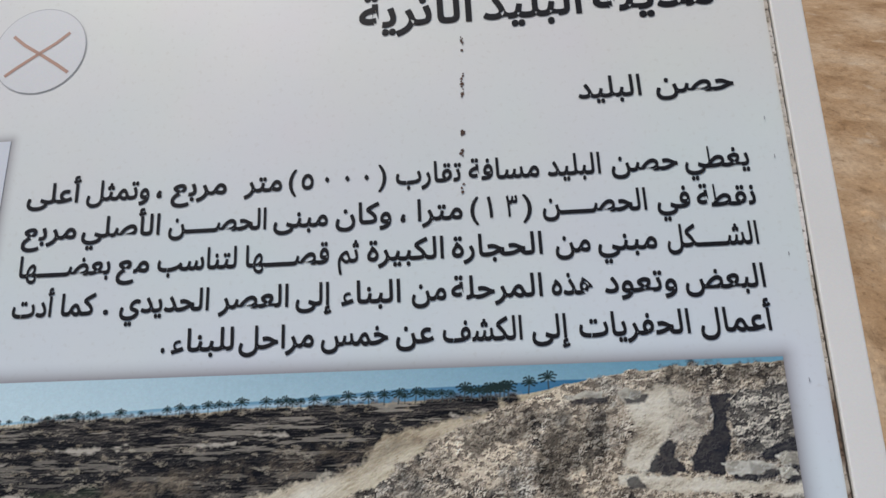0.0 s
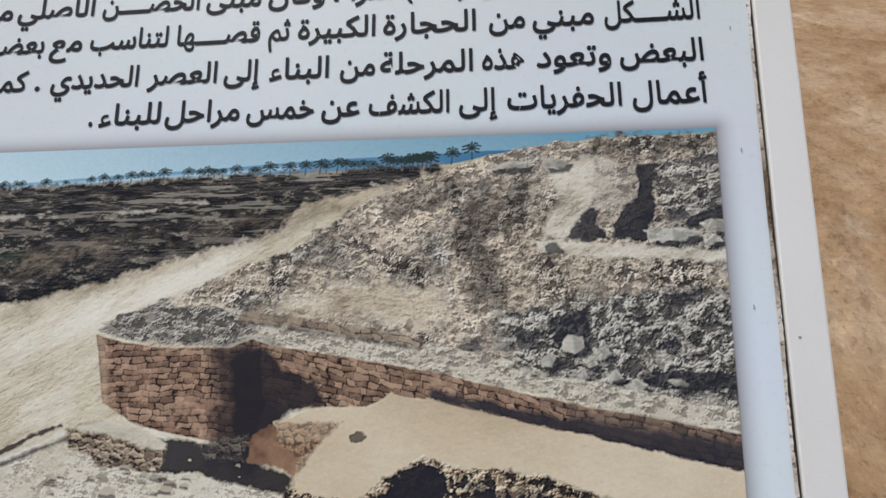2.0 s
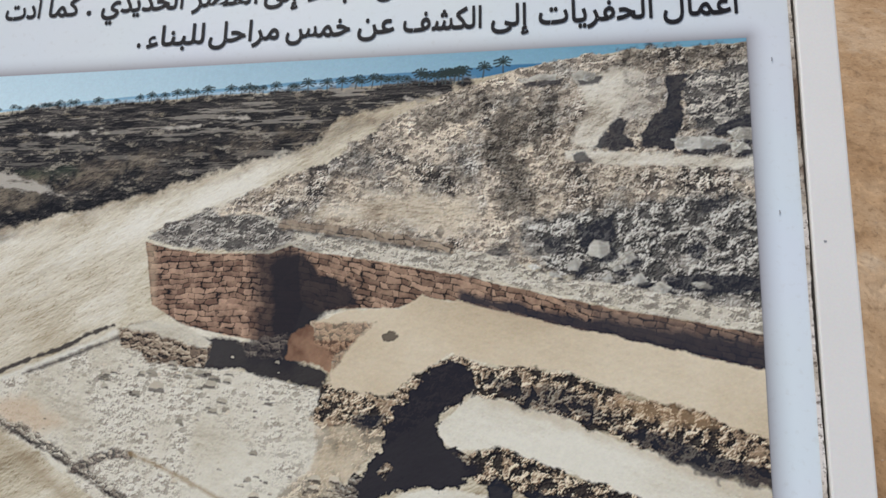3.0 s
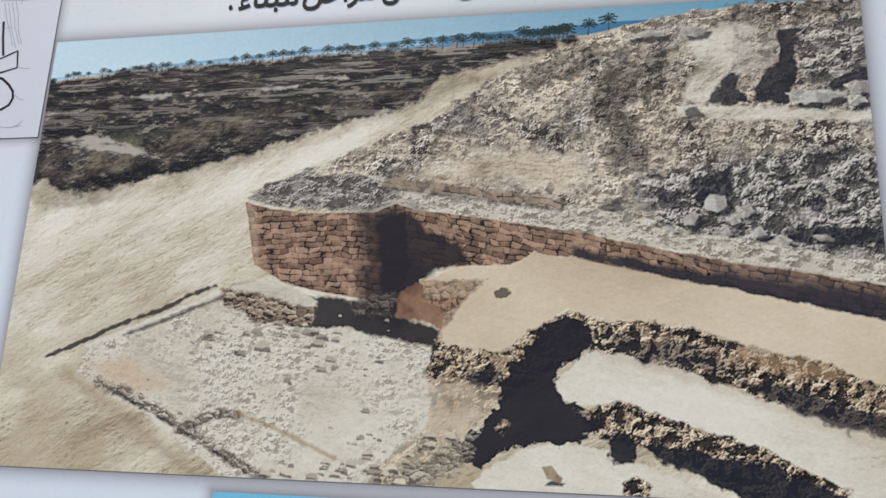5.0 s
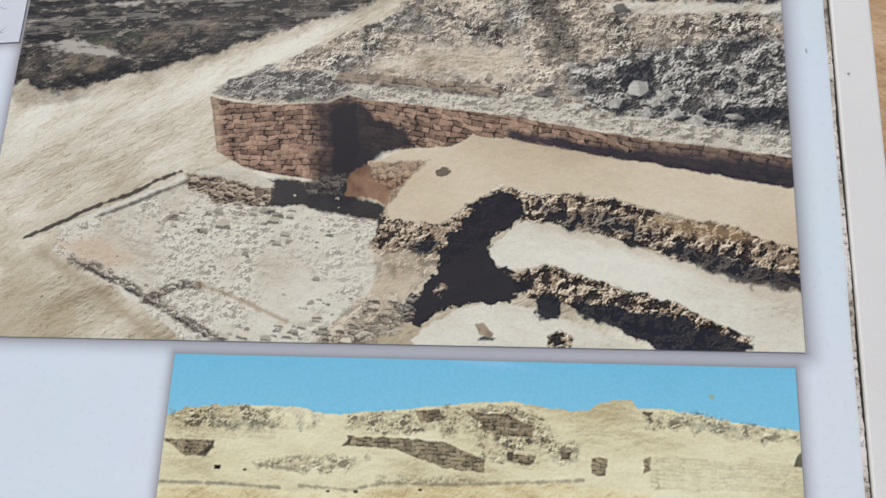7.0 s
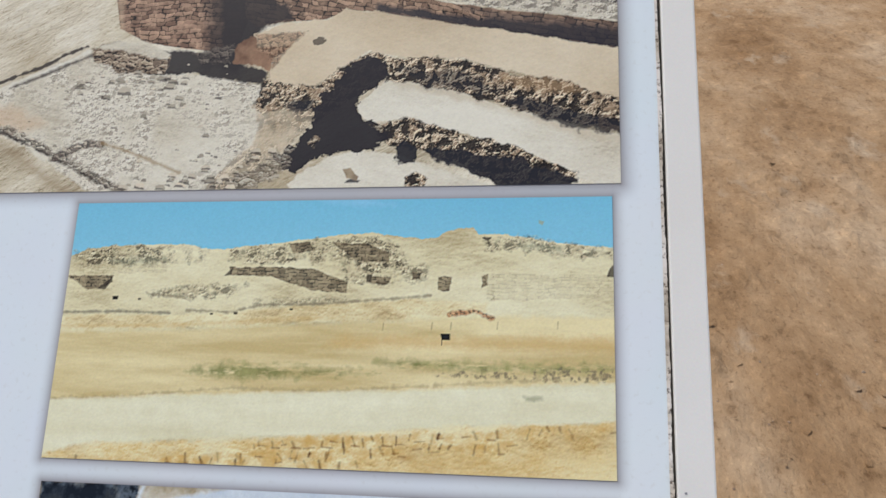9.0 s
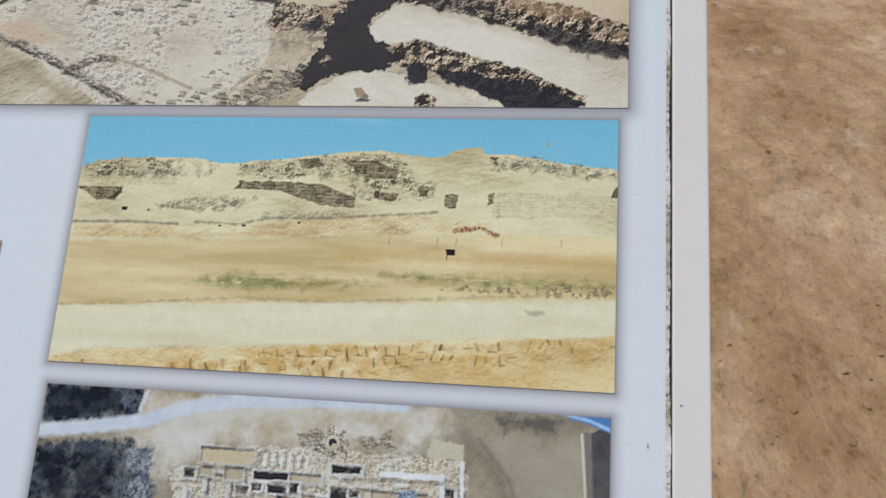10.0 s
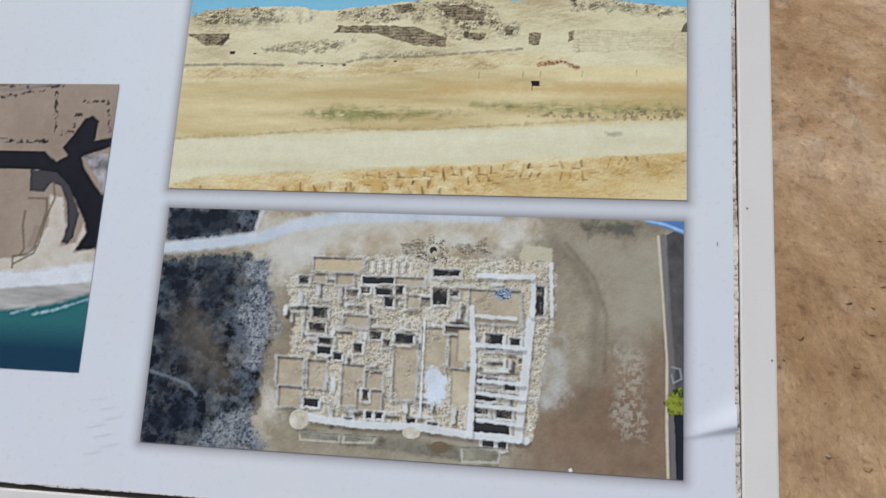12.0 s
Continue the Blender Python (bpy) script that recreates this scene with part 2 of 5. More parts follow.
def lift(x, y):
    """Height of the vinyl over its backing: nearly flat, with one fold near the lower corner where it has come loose."""
    x, y = np.asarray(x, float), np.asarray(y, float)
    along = np.clip((x - 0.293) / 0.038, 0, 1)
    off = (y - (-0.352 + 0.30 * (x - 0.299))) / (0.0035 + 0.0075 * along)
    off = np.where(off < 0, off * 3.2, off)
    return 0.0026 * along ** 1.2 * np.exp(-off * off) + 0.0005 * (value_noise(x * 9 + 50, y * 9 + 50, 77) - 0.5)


backing = part("backing_plate", box_bm(X0, Y0, -0.012, X1, Y1, -0.0015), MAT_FRAME, board, "cream backing plate")
fine_xs = np.concatenate([np.linspace(X0, 0.285, 80), np.linspace(0.2865, X1, 32)])
fine_ys = np.concatenate([np.linspace(Y0, -0.385, 8), np.linspace(-0.3845, -0.30, 90), np.linspace(-0.295, Y1, 90)])
fx, fy = np.meshgrid(fine_xs, fine_ys)
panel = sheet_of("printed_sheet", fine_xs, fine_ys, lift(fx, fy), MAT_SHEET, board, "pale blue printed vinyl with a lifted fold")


# Frame of four flat rails with rounded arrises, and the dark joint inside them.
def rail(x0, y0, x1, y1):
    return part("frame_rail", box_bm(x0, y0, -0.03, x1, y1, FRAME_TOP, 0.0012), MAT_FRAME, board, "cream powder-coated rail")


IN = (X0 - FRAME_IN, Y0 - 0.0035, X1 + FRAME_IN, Y1 + FRAME_IN)
rail(IN[0] - FRAME_W, IN[1], IN[0], IN[3])
rail(IN[2], IN[1], IN[2] + FRAME_W, IN[3])
rail(IN[0] - FRAME_W, IN[3] + 0.0003, IN[2] + FRAME_W, IN[3] + FRAME_W)
rail(IN[0] - FRAME_W, IN[1] - FRAME_W, IN[2] + FRAME_W, IN[1] - 0.0003)
for x0, y0, x1, y1 in ((IN[0], IN[1], X0, IN[3]), (X1, IN[1], IN[2], IN[3]), (X0, IN[1], X1, Y0), (X0, Y1, X1, IN[3])):
    part("joint", box_bm(x0, y0, -0.012, x1, y1, -0.0012), MAT_GAP, board, "dark open joint")


def frayed(along, lo, hi, at, name="frayed_edge"):
    """A ragged strip of torn vinyl and glue along the rim of the sheet."""
    rng = random.Random(5 + len(name) + int(at * 1000))
    bm = bmesh.new()
    n = int((hi - lo) / 0.0022)
    rows = []
    for k in range(n + 1):
        s = lo + (hi - lo) * k / n
        w = 0.0011 + 0.0009 * noise.noise((s * 14, at, 0)) + 0.0004 * noise.noise((s * 90, at, 3)) + rng.uniform(-0.0002, 0.0002)
        w += 0.0007 if along == "y" and s < -0.20 else -0.0008 if along == "x" else 0.0
        a, b_ = at - 0.0010, at + max(w, -0.0004)
        z = 0.0006 + rng.uniform(-0.0001, 0.0004)
        pts = ((a, s, z), (b_, s, z), (b_, s, z - 0.0012)) if along == "y" else ((s, -0.4102, z), (s, -0.4108 - max(w, 0) * 1.3, z), (s, -0.4108 - max(w, 0) * 1.3, z - 0.0012))
        rows.append([bm.verts.new(p) for p in pts])
    for p, q in zip(rows, rows[1:]):
        for j in (0, 1):
            bm.faces.new((p[j], p[j + 1], q[j + 1], q[j]))
    bmesh.ops.recalc_face_normals(bm, faces=bm.faces[:])
    return part(name, bm, MAT_FRAY, panel, "torn brownish sheet edge")


frayed("y", Y0, Y1, X1)
frayed("x", X0, X1, Y0)
for x in (-0.30, 0.16):
    bm = bmesh.new()
    foot = BOARD.inverted() @ Vector((x, 0.03, -0.02))
    head = Vector((x, -0.05, -0.03))
    mid = (foot + head) / 2
    bmesh.ops.create_cube(bm, size=1, matrix=Matrix.Translation(mid) @ (foot - head).to_track_quat("Z", "X").to_matrix().to_4x4() @ Matrix.Diagonal((0.06, 0.06, (foot - head).length, 1)))
    bmesh.ops.bevel(bm, geom=bm.edges[:], offset=0.004, segments=2, affect="EDGES")
    part("post", bm, MAT_POST, board, "grey square steel post")

# ---- clods and pebbles on the ground ----
def scatter(name, count, lo, hi, seed, material, label, flat):
    """Loose angular lumps, joined into one mesh, sunk a little into the soil."""
    rng = random.Random(seed)
    verts, faces = [], []
    probe = bmesh.new()
    bmesh.ops.create_icosphere(probe, subdivisions=2, radius=1.0)
    base = [v.co.copy() for v in probe.verts]
    tris = [[v.index for v in f.verts] for f in probe.faces]
    probe.free()
    for _ in range(count):
        y = rng.uniform(0.3, 7.0) if rng.random() < 0.4 else rng.uniform(0.3, 3.2)
        x = rng.uniform(0.55, 1.0 + 0.5 * y)
        s = lo + (hi - lo) * rng.random() ** 3.5
        z = float(np.interp(x, gxs, (relief * fade)[np.searchsorted(gys, y)])) - 0.005
        turn = Euler((rng.uniform(-0.4, 0.4), rng.uniform(-0.4, 0.4), rng.uniform(0, 6.3))).to_matrix()
        stretch = Vector((rng.uniform(0.7, 1.4), rng.uniform(0.7, 1.3), rng.uniform(0.45, 0.85) * flat))
        at, k = len(verts), rng.uniform(0, 99)
        for p in base:
            q = p * (0.75 + 0.55 * noise.noise(p * 1.3 + Vector((k, 0, 0))))
            q = turn @ Vector((q.x * stretch.x, q.y * stretch.y, q.z * stretch.z)) * s
            verts.append((x + q.x, y + q.y, z + q.z + s * 0.15 * flat))
        faces += [[i + at for i in t] for t in tris]
    me = bpy.data.meshes.new(name)
    me.from_pydata(verts, [], faces)
    me.materials.append(material)
    return tagged(new(name, me), label, name.replace("_", " "), kind="stuff")


scatter("pebbles", 240, 0.002, 0.007, 3, MAT_PEBBLE, "small pale brown pebbles strewn over bare earth", 1.0)
scatter("earth_clods", 300, 0.004, 0.014, 8, MAT_SOIL, "crumbled brown clods lying on bare earth", 0.6)

# ---- lettering ----
LETTERS = "\u0621\u0623\u0625\u0627\u0628\u0629\u062a\u062b\u062c\u062d\u062e\u062f\u0631\u0633\u0634\u0635\u0636\u0637\u0638\u0639\u063a\u0641\u0642\u0643\u0644\u0645\u0646\u0647\u0648\u0649\u064a\u0630\u0632"
FIRST = (0xFE80, 0xFE83, 0xFE87, 0xFE8D, 0xFE8F, 0xFE93, 0xFE95, 0xFE99, 0xFE9D, 0xFEA1, 0xFEA5, 0xFEA9, 0xFEAD, 0xFEB1, 0xFEB5, 0xFEB9, 0xFEBD,
         0xFEC1, 0xFEC5, 0xFEC9, 0xFECD, 0xFED1, 0xFED5, 0xFED9, 0xFEDD, 0xFEE1, 0xFEE5, 0xFEE9, 0xFEED, 0xFEEF, 0xFEF1, 0xFEAB, 0xFEAF)
SHAPES = dict(zip(LETTERS, FIRST))
ENDING = set("\u0623\u0625\u0627\u0629\u062f\u0630\u0631\u0632\u0648\u0649\u0621")
LAM_ALEF = {"\u0627", "\u0623", "\u0625"}
DIGITS = set("\u0660\u0661\u0662\u0663\u0664\u0665\u0666\u0667\u0668\u0669")


def shaped(text):
    """Arabic letters in their joined forms, in the order in which they stand from left to right."""
    joins = lambda c: c == "\u0640" or c in SHAPES and c != "\u0621"  # noqa: E731
    out, k, run = [], 0, []
    while k < len(text):
        c = text[k]
        before = text[k - 1] if k else " "
        if c in DIGITS:
            run.append(c)
            k += 1
            continue
        out += run[::-1]
        run = []
        tied = joins(c) and joins(before) and before not in ENDING
        if c == "\u0644" and k + 1 < len(text) and text[k + 1] in LAM_ALEF:
            out += [chr(SHAPES[c] + (3 if tied else 2)), chr(SHAPES[text[k + 1]] + 1)]
            k += 2
            continue
        after = text[k + 1] if k + 1 < len(text) else " "
        if c in SHAPES:
            on = c not in ENDING and joins(after)
            out.append(chr(SHAPES[c] + (3 if tied and on else 2 if on else 1 if tied else 0)))
        else:
            out.append({"(": ")", ")": "("}.get(c, c))
        k += 1
    return "".join((out + run[::-1])[::-1])


def lettering(name, words, base, tall, weight, label, bold=0.0004):
    """One line of raised ink; each word is fitted between its left and right end on the sheet. tall: metres for one em; bold: how far strokes are thickened upwards and downwards."""
    line = bmesh.new()
    for text, left, right in words:
        cu = bpy.data.curves.new(name, "FONT")
        cu.body, cu.size, cu.offset, cu.resolution_u = shaped(text), 1.0, weight, 3
        tmp = new(name + "_tmp", cu)
        bpy.context.view_layer.update()
        me = bpy.data.meshes.new_from_object(tmp.evaluated_get(bpy.context.evaluated_depsgraph_get()))
        bpy.data.objects.remove(tmp)
        bpy.data.curves.remove(cu)
        co = np.empty(len(me.vertices) * 3, np.float32)
        me.vertices.foreach_get("co", co)
        co = co.reshape(-1, 3)
        k = (right - left) / (co[:, 0].max() - co[:, 0].min())
        x = left + (co[:, 0] - co[:, 0].min()) * k
        y = base + co[:, 1] * tall
        for k, rise in enumerate((-bold, 0.0, bold)):
            co = np.stack([x, y + rise, lift(x, y) + 0.00045 + 0.00004 * k], 1).astype(np.float32)
            me.vertices.foreach_set("co", co.ravel())
            line.from_mesh(me)
        bpy.data.meshes.remove(me)
    for f in line.faces:
        f.material_index = 0
    return part(name, line, MAT_INK, panel, label)


lettering("title_lettering", (
    ("مدينة", 0.2128, 0.2973),
    ("البليد", 0.1342, 0.2048),
    ("الأثرية", 0.0431, 0.1260),
), 0.5145, 0.0360, 0.018, "large bold black Arabic heading")
lettering("heading_lettering", (
    ("حصن", 0.2499, 0.3017),
    ("البليد", 0.1973, 0.2401),
), 0.4458, 0.0215, 0.0115, "bold black Arabic subheading")
lettering("text_line", (
    ("يغطي", 0.2629, 0.3042),
    ("حصن", 0.2152, 0.2585),
    ("البليد", 0.1731, 0.2082),
    ("مسافة", 0.1201, 0.1675),
    ("تقارب", 0.0705, 0.1151),
    ("(", 0.0584, 0.0639),
    ("٠", 0.0486, 0.0518),
    ("٠", 0.0353, 0.0385),
    ("٠", 0.0212, 0.0243),
    ("٥", 0.0050, 0.0133),
    (")", -0.0041, 0.0014),
    ("متر", -0.0357, -0.0089),
    ("مربع", -0.0879, -0.0482),
    ("،", -0.0986, -0.0949),
    ("وتمثل", -0.1498, -0.1039),
    ("أعلى", -0.1938, -0.1548),
), 0.3895, 0.0205, 0.0105, "bold black Arabic text line")
lettering("text_line", (
    ("نقطة", 0.2678, 0.3047),
    ("في", 0.2423, 0.2635),
    ("الحصــــن", 0.1682, 0.2358),
    ("(", 0.1552, 0.1612),
    ("٣", 0.1444, 0.1519),
    ("١", 0.1317, 0.1355),
    (")", 0.1205, 0.1261),
    ("مترا", 0.0850, 0.1152),
    ("،", 0.0736, 0.0770),
    ("وكان", 0.0294, 0.0674),
    ("مبنى", -0.0135, 0.0240),
    ("الحصــــن", -0.0874, -0.0186),
    ("الأصلي", -0.1499, -0.0938),
    ("مربع", -0.1933, -0.1540),
), 0.3622, 0.0205, 0.0105, "bold black Arabic text line")
lettering("text_line", (
    ("الشــــكل", 0.2460, 0.3028),
    ("مبني", 0.2021, 0.2396),
    ("من", 0.1750, 0.1974),
    ("الحجارة", 0.1075, 0.1667),
    ("الكبيرة", 0.0513, 0.1023),
    ("ثم", 0.0316, 0.0456),
    ("قصــــها", -0.0315, 0.0255),
    ("لتناسب", -0.0928, -0.0377),
    ("مع", -0.1215, -0.0987),
    ("بعضــــها", -0.1919, -0.1263),
), 0.3355, 0.0205, 0.0105, "bold black Arabic text line")
lettering("text_line", (
    ("البعض", 0.2542, 0.3030),
    ("وتعود", 0.2042, 0.2490),
    ("هذه", 0.1708, 0.1971),
    ("المرحلة", 0.1066, 0.1651),
    ("من", 0.0809, 0.1033),
    ("البناء", 0.0345, 0.0735),
    ("إلى", 0.0041, 0.0282),
    ("العصر", -0.0481, -0.0008),
    ("الحديدي", -0.1162, -0.0547),
    (".", -0.1276, -0.1241),
    ("كما", -0.1578, -0.1336),
    ("أدت", -0.1923, -0.1634),
), 0.3073, 0.0205, 0.0105, "bold black Arabic text line")
lettering("text_line", (
    ("أعمال", 0.2604, 0.3038),
    ("الحفريات", 0.1863, 0.2542),
    ("إلى", 0.1569, 0.1804),
    ("الكشف", 0.1006, 0.1509),
    ("عن", 0.0706, 0.0949),
    ("خمس", 0.0219, 0.0655),
    ("مراحل", -0.0325, 0.0171),
    ("للبناء", -0.0780, -0.0359),
    (".", -0.0849, -0.0823),
), 0.2798, 0.0205, 0.0105, "bold black Arabic text line")


# ---- small printed and worn details of the sheet ----
def ribbon(points, width, z=0.0006, closed=False):
    """A flat printed stroke along a line of points."""
    bm = bmesh.new()
    pts = [Vector(p) for p in points]
    if closed:
        pts.append(pts[0])
    rows = []
    for k, p in enumerate(pts):
        d = (pts[min(k + 1, len(pts) - 1)] - pts[max(k - 1, 0)]).normalized()
        side = Vector((-d.y, d.x)) * width / 2
        rows.append([bm.verts.new((*(p + side * s), z)) for s in (-1, 1)])
    for a, b_ in zip(rows, rows[1:]):
        bm.faces.new((a[0], b_[0], b_[1], a[1]))
    bmesh.ops.recalc_face_normals(bm, faces=bm.faces[:])
    for f in bm.faces:
        if f.normal.z < 0:
            f.normal_flip()
    return bm


def disc_bm(x, y, r, z, n=64, uneven=0.0, seed=0):
    bm = bmesh.new()
    vs = []
    for k in range(n):
        a = 2 * math.pi * k / n
        q = r * (1 + uneven * noise.noise((math.cos(a) * 1.7 + seed, math.sin(a) * 1.7, seed)))
        vs.append(bm.verts.new((x + q * math.cos(a), y + q * math.sin(a), z)))
    bm.faces.new(vs)
    return bm


# drawn site plan
plan = part("plan_print", box_bm(*PLAN[:2], 0.0002, *PLAN[2:], 0.0005), MAT_PLANWHITE, panel, "white printed site plan")
for pts, w in ((((-0.2700, 0.2480), (-0.2530, 0.2530), (-0.2410, 0.2580)), 0.0012), (((-0.2410, 0.2580), (-0.2390, 0.2450), (-0.2510, 0.2420), (-0.2640, 0.2390)), 0.0014), (((-0.2560, 0.2390), (-0.2490, 0.2370), (-0.2430, 0.2320), (-0.2390, 0.2270), (-0.2380, 0.2220), (-0.2400, 0.2170), (-0.2450, 0.2140), (-0.2500, 0.2130)), 0.0019), (((-0.2570, 0.2820), (-0.2550, 0.2690), (-0.2520, 0.2550)), 0.0018)):
    part("plan_line", ribbon(pts, w), MAT_INK, panel, "thick black plan line")
for pts in (((-0.2760, 0.3010), (-0.2630, 0.3020), (-0.2390, 0.3020)), ((-0.2760, 0.2980), (-0.2620, 0.2990), (-0.2390, 0.2980)), ((-0.2390, 0.3020), (-0.2380, 0.2980)), ((-0.2460, 0.3040), (-0.2450, 0.3000), (-0.2450, 0.2950)), ((-0.2590, 0.2970), (-0.2550, 0.2840), (-0.2500, 0.2730), (-0.2460, 0.2620)), ((-0.2560, 0.2970), (-0.2520, 0.2840), (-0.2480, 0.2720), (-0.2430, 0.2600)), ((-0.2530, 0.2970), (-0.2490, 0.2860), (-0.2470, 0.2770), (-0.2410, 0.2630)), ((-0.2500, 0.2980), (-0.2460, 0.2860), (-0.2440, 0.2750), (-0.2390, 0.2630)), ((-0.2570, 0.2760), (-0.2500, 0.2770)),
            ((-0.2370, 0.2240), (-0.2330, 0.2210), (-0.2290, 0.2200)), ((-0.2470, 0.2010), (-0.2370, 0.2000), (-0.2280, 0.2010)), ((-0.2330, 0.2010), (-0.2300, 0.2020), (-0.2270, 0.2050)), ((-0.2380, 0.2450), (-0.2330, 0.2440), (-0.2280, 0.2440))):
    part("plan_line", ribbon(pts, 0.00035), MAT_GREYINK, panel, "thin grey plan line")

# round emblem with crossed blades, drawn as plain shapes
# slightly larger grey disc stands in for the emblem's printed drop shadow
part("emblem_shadow_ring", disc_bm(-0.2025, 0.515, 0.0370, 0.00035), MAT_SHADOWRING, panel, "soft grey printed shadow ring of the emblem")
part("emblem", disc_bm(-0.2025, 0.515, 0.0362, 0.0006), MAT_EMBLEM, panel, "pale round printed emblem")
for pts in (((-0.2275, 0.4945), (-0.219, 0.501), (-0.206, 0.510), (-0.190, 0.5205), (-0.180, 0.529)), ((-0.1775, 0.4945), (-0.186, 0.501), (-0.199, 0.510), (-0.215, 0.5205), (-0.225, 0.529))):
    part("emblem_blade", ribbon(pts, 0.0026, 0.0008), MAT_BLADE, panel, "brown curved blade shape")

# rust run below the heading, small nicks in the margin and on the rail
rng = random.Random(31)
for y0, y1, n in ((0.5015, 0.4955, 4), (0.4905, 0.4895, 1), (0.472, 0.4575, 7), (0.456, 0.4525, 4), (0.4265, 0.4225, 3), (0.4125, 0.4065, 3), (0.388, 0.3795, 3)):
    for k in range(n):
        y = y0 + (y1 - y0) * (k + 0.5) / n
        part("rust_stain", disc_bm(0.1175 + rng.uniform(-0.0008, 0.0008) - (0.470 - y) * 0.02, y, rng.uniform(0.0005, 0.0013), 0.0006 + 0.00001 * k, 12, 0.9, rng.uniform(0, 50)), MAT_RUST, panel, "brown rust speck")
for x, y in ((0.318, 0.4225), (0.3205, 0.3945), (0.3195, 0.3275), (0.3195, 0.2485), (0.3185, 0.157), (0.3200, -0.2285)):
    part("nick", ribbon(((x, y + 0.0012), (x + 0.0002, y), (x - 0.0001, y - 0.0012)), 0.0006), MAT_GREYINK, panel, "small dark nick")
for x, y in ((0.3385, -0.205), (0.352, -0.302), (0.340, 0.14)):
    part("nick", disc_bm(x, y, 0.0008, FRAME_TOP + 0.0002, 10, 0.6, x * 90), MAT_GREYINK, board, "small dark chip")
for k in range(7):
    x, y = -0.098 + 0.006 * (k % 3), -0.352 - 0.006 * k
    part("hairline", ribbon(((x, y), (x + 0.007, y + 0.0012), (x + 0.013, y + 0.003)), 0.0003), MAT_EMBLEM, panel, "faint hairline scratch")
# ---- the printed pictures ----
def ink(r, g, b_):
    """Ink reflectance from an 8-bit colour."""
    c = np.array((r, g, b_)) / 255
    return np.where(c < 0.04045, c / 12.92, ((c + 0.055) / 1.055) ** 2.4) * np.array((1.0, 1.135, 1.25))


class Patch:
    """Coverage of a window of a canvas."""

    def __init__(self, win, m, shape):
        self.win, self.m, self.shape = win, m, shape

    def __mul__(self, k):
        return Patch(self.win, self.m * (k[self.win] if isinstance(k, np.ndarray) else k), self.shape)

    def full(self):
        out = np.zeros(self.shape)
        out[self.win] = self.m
        return out


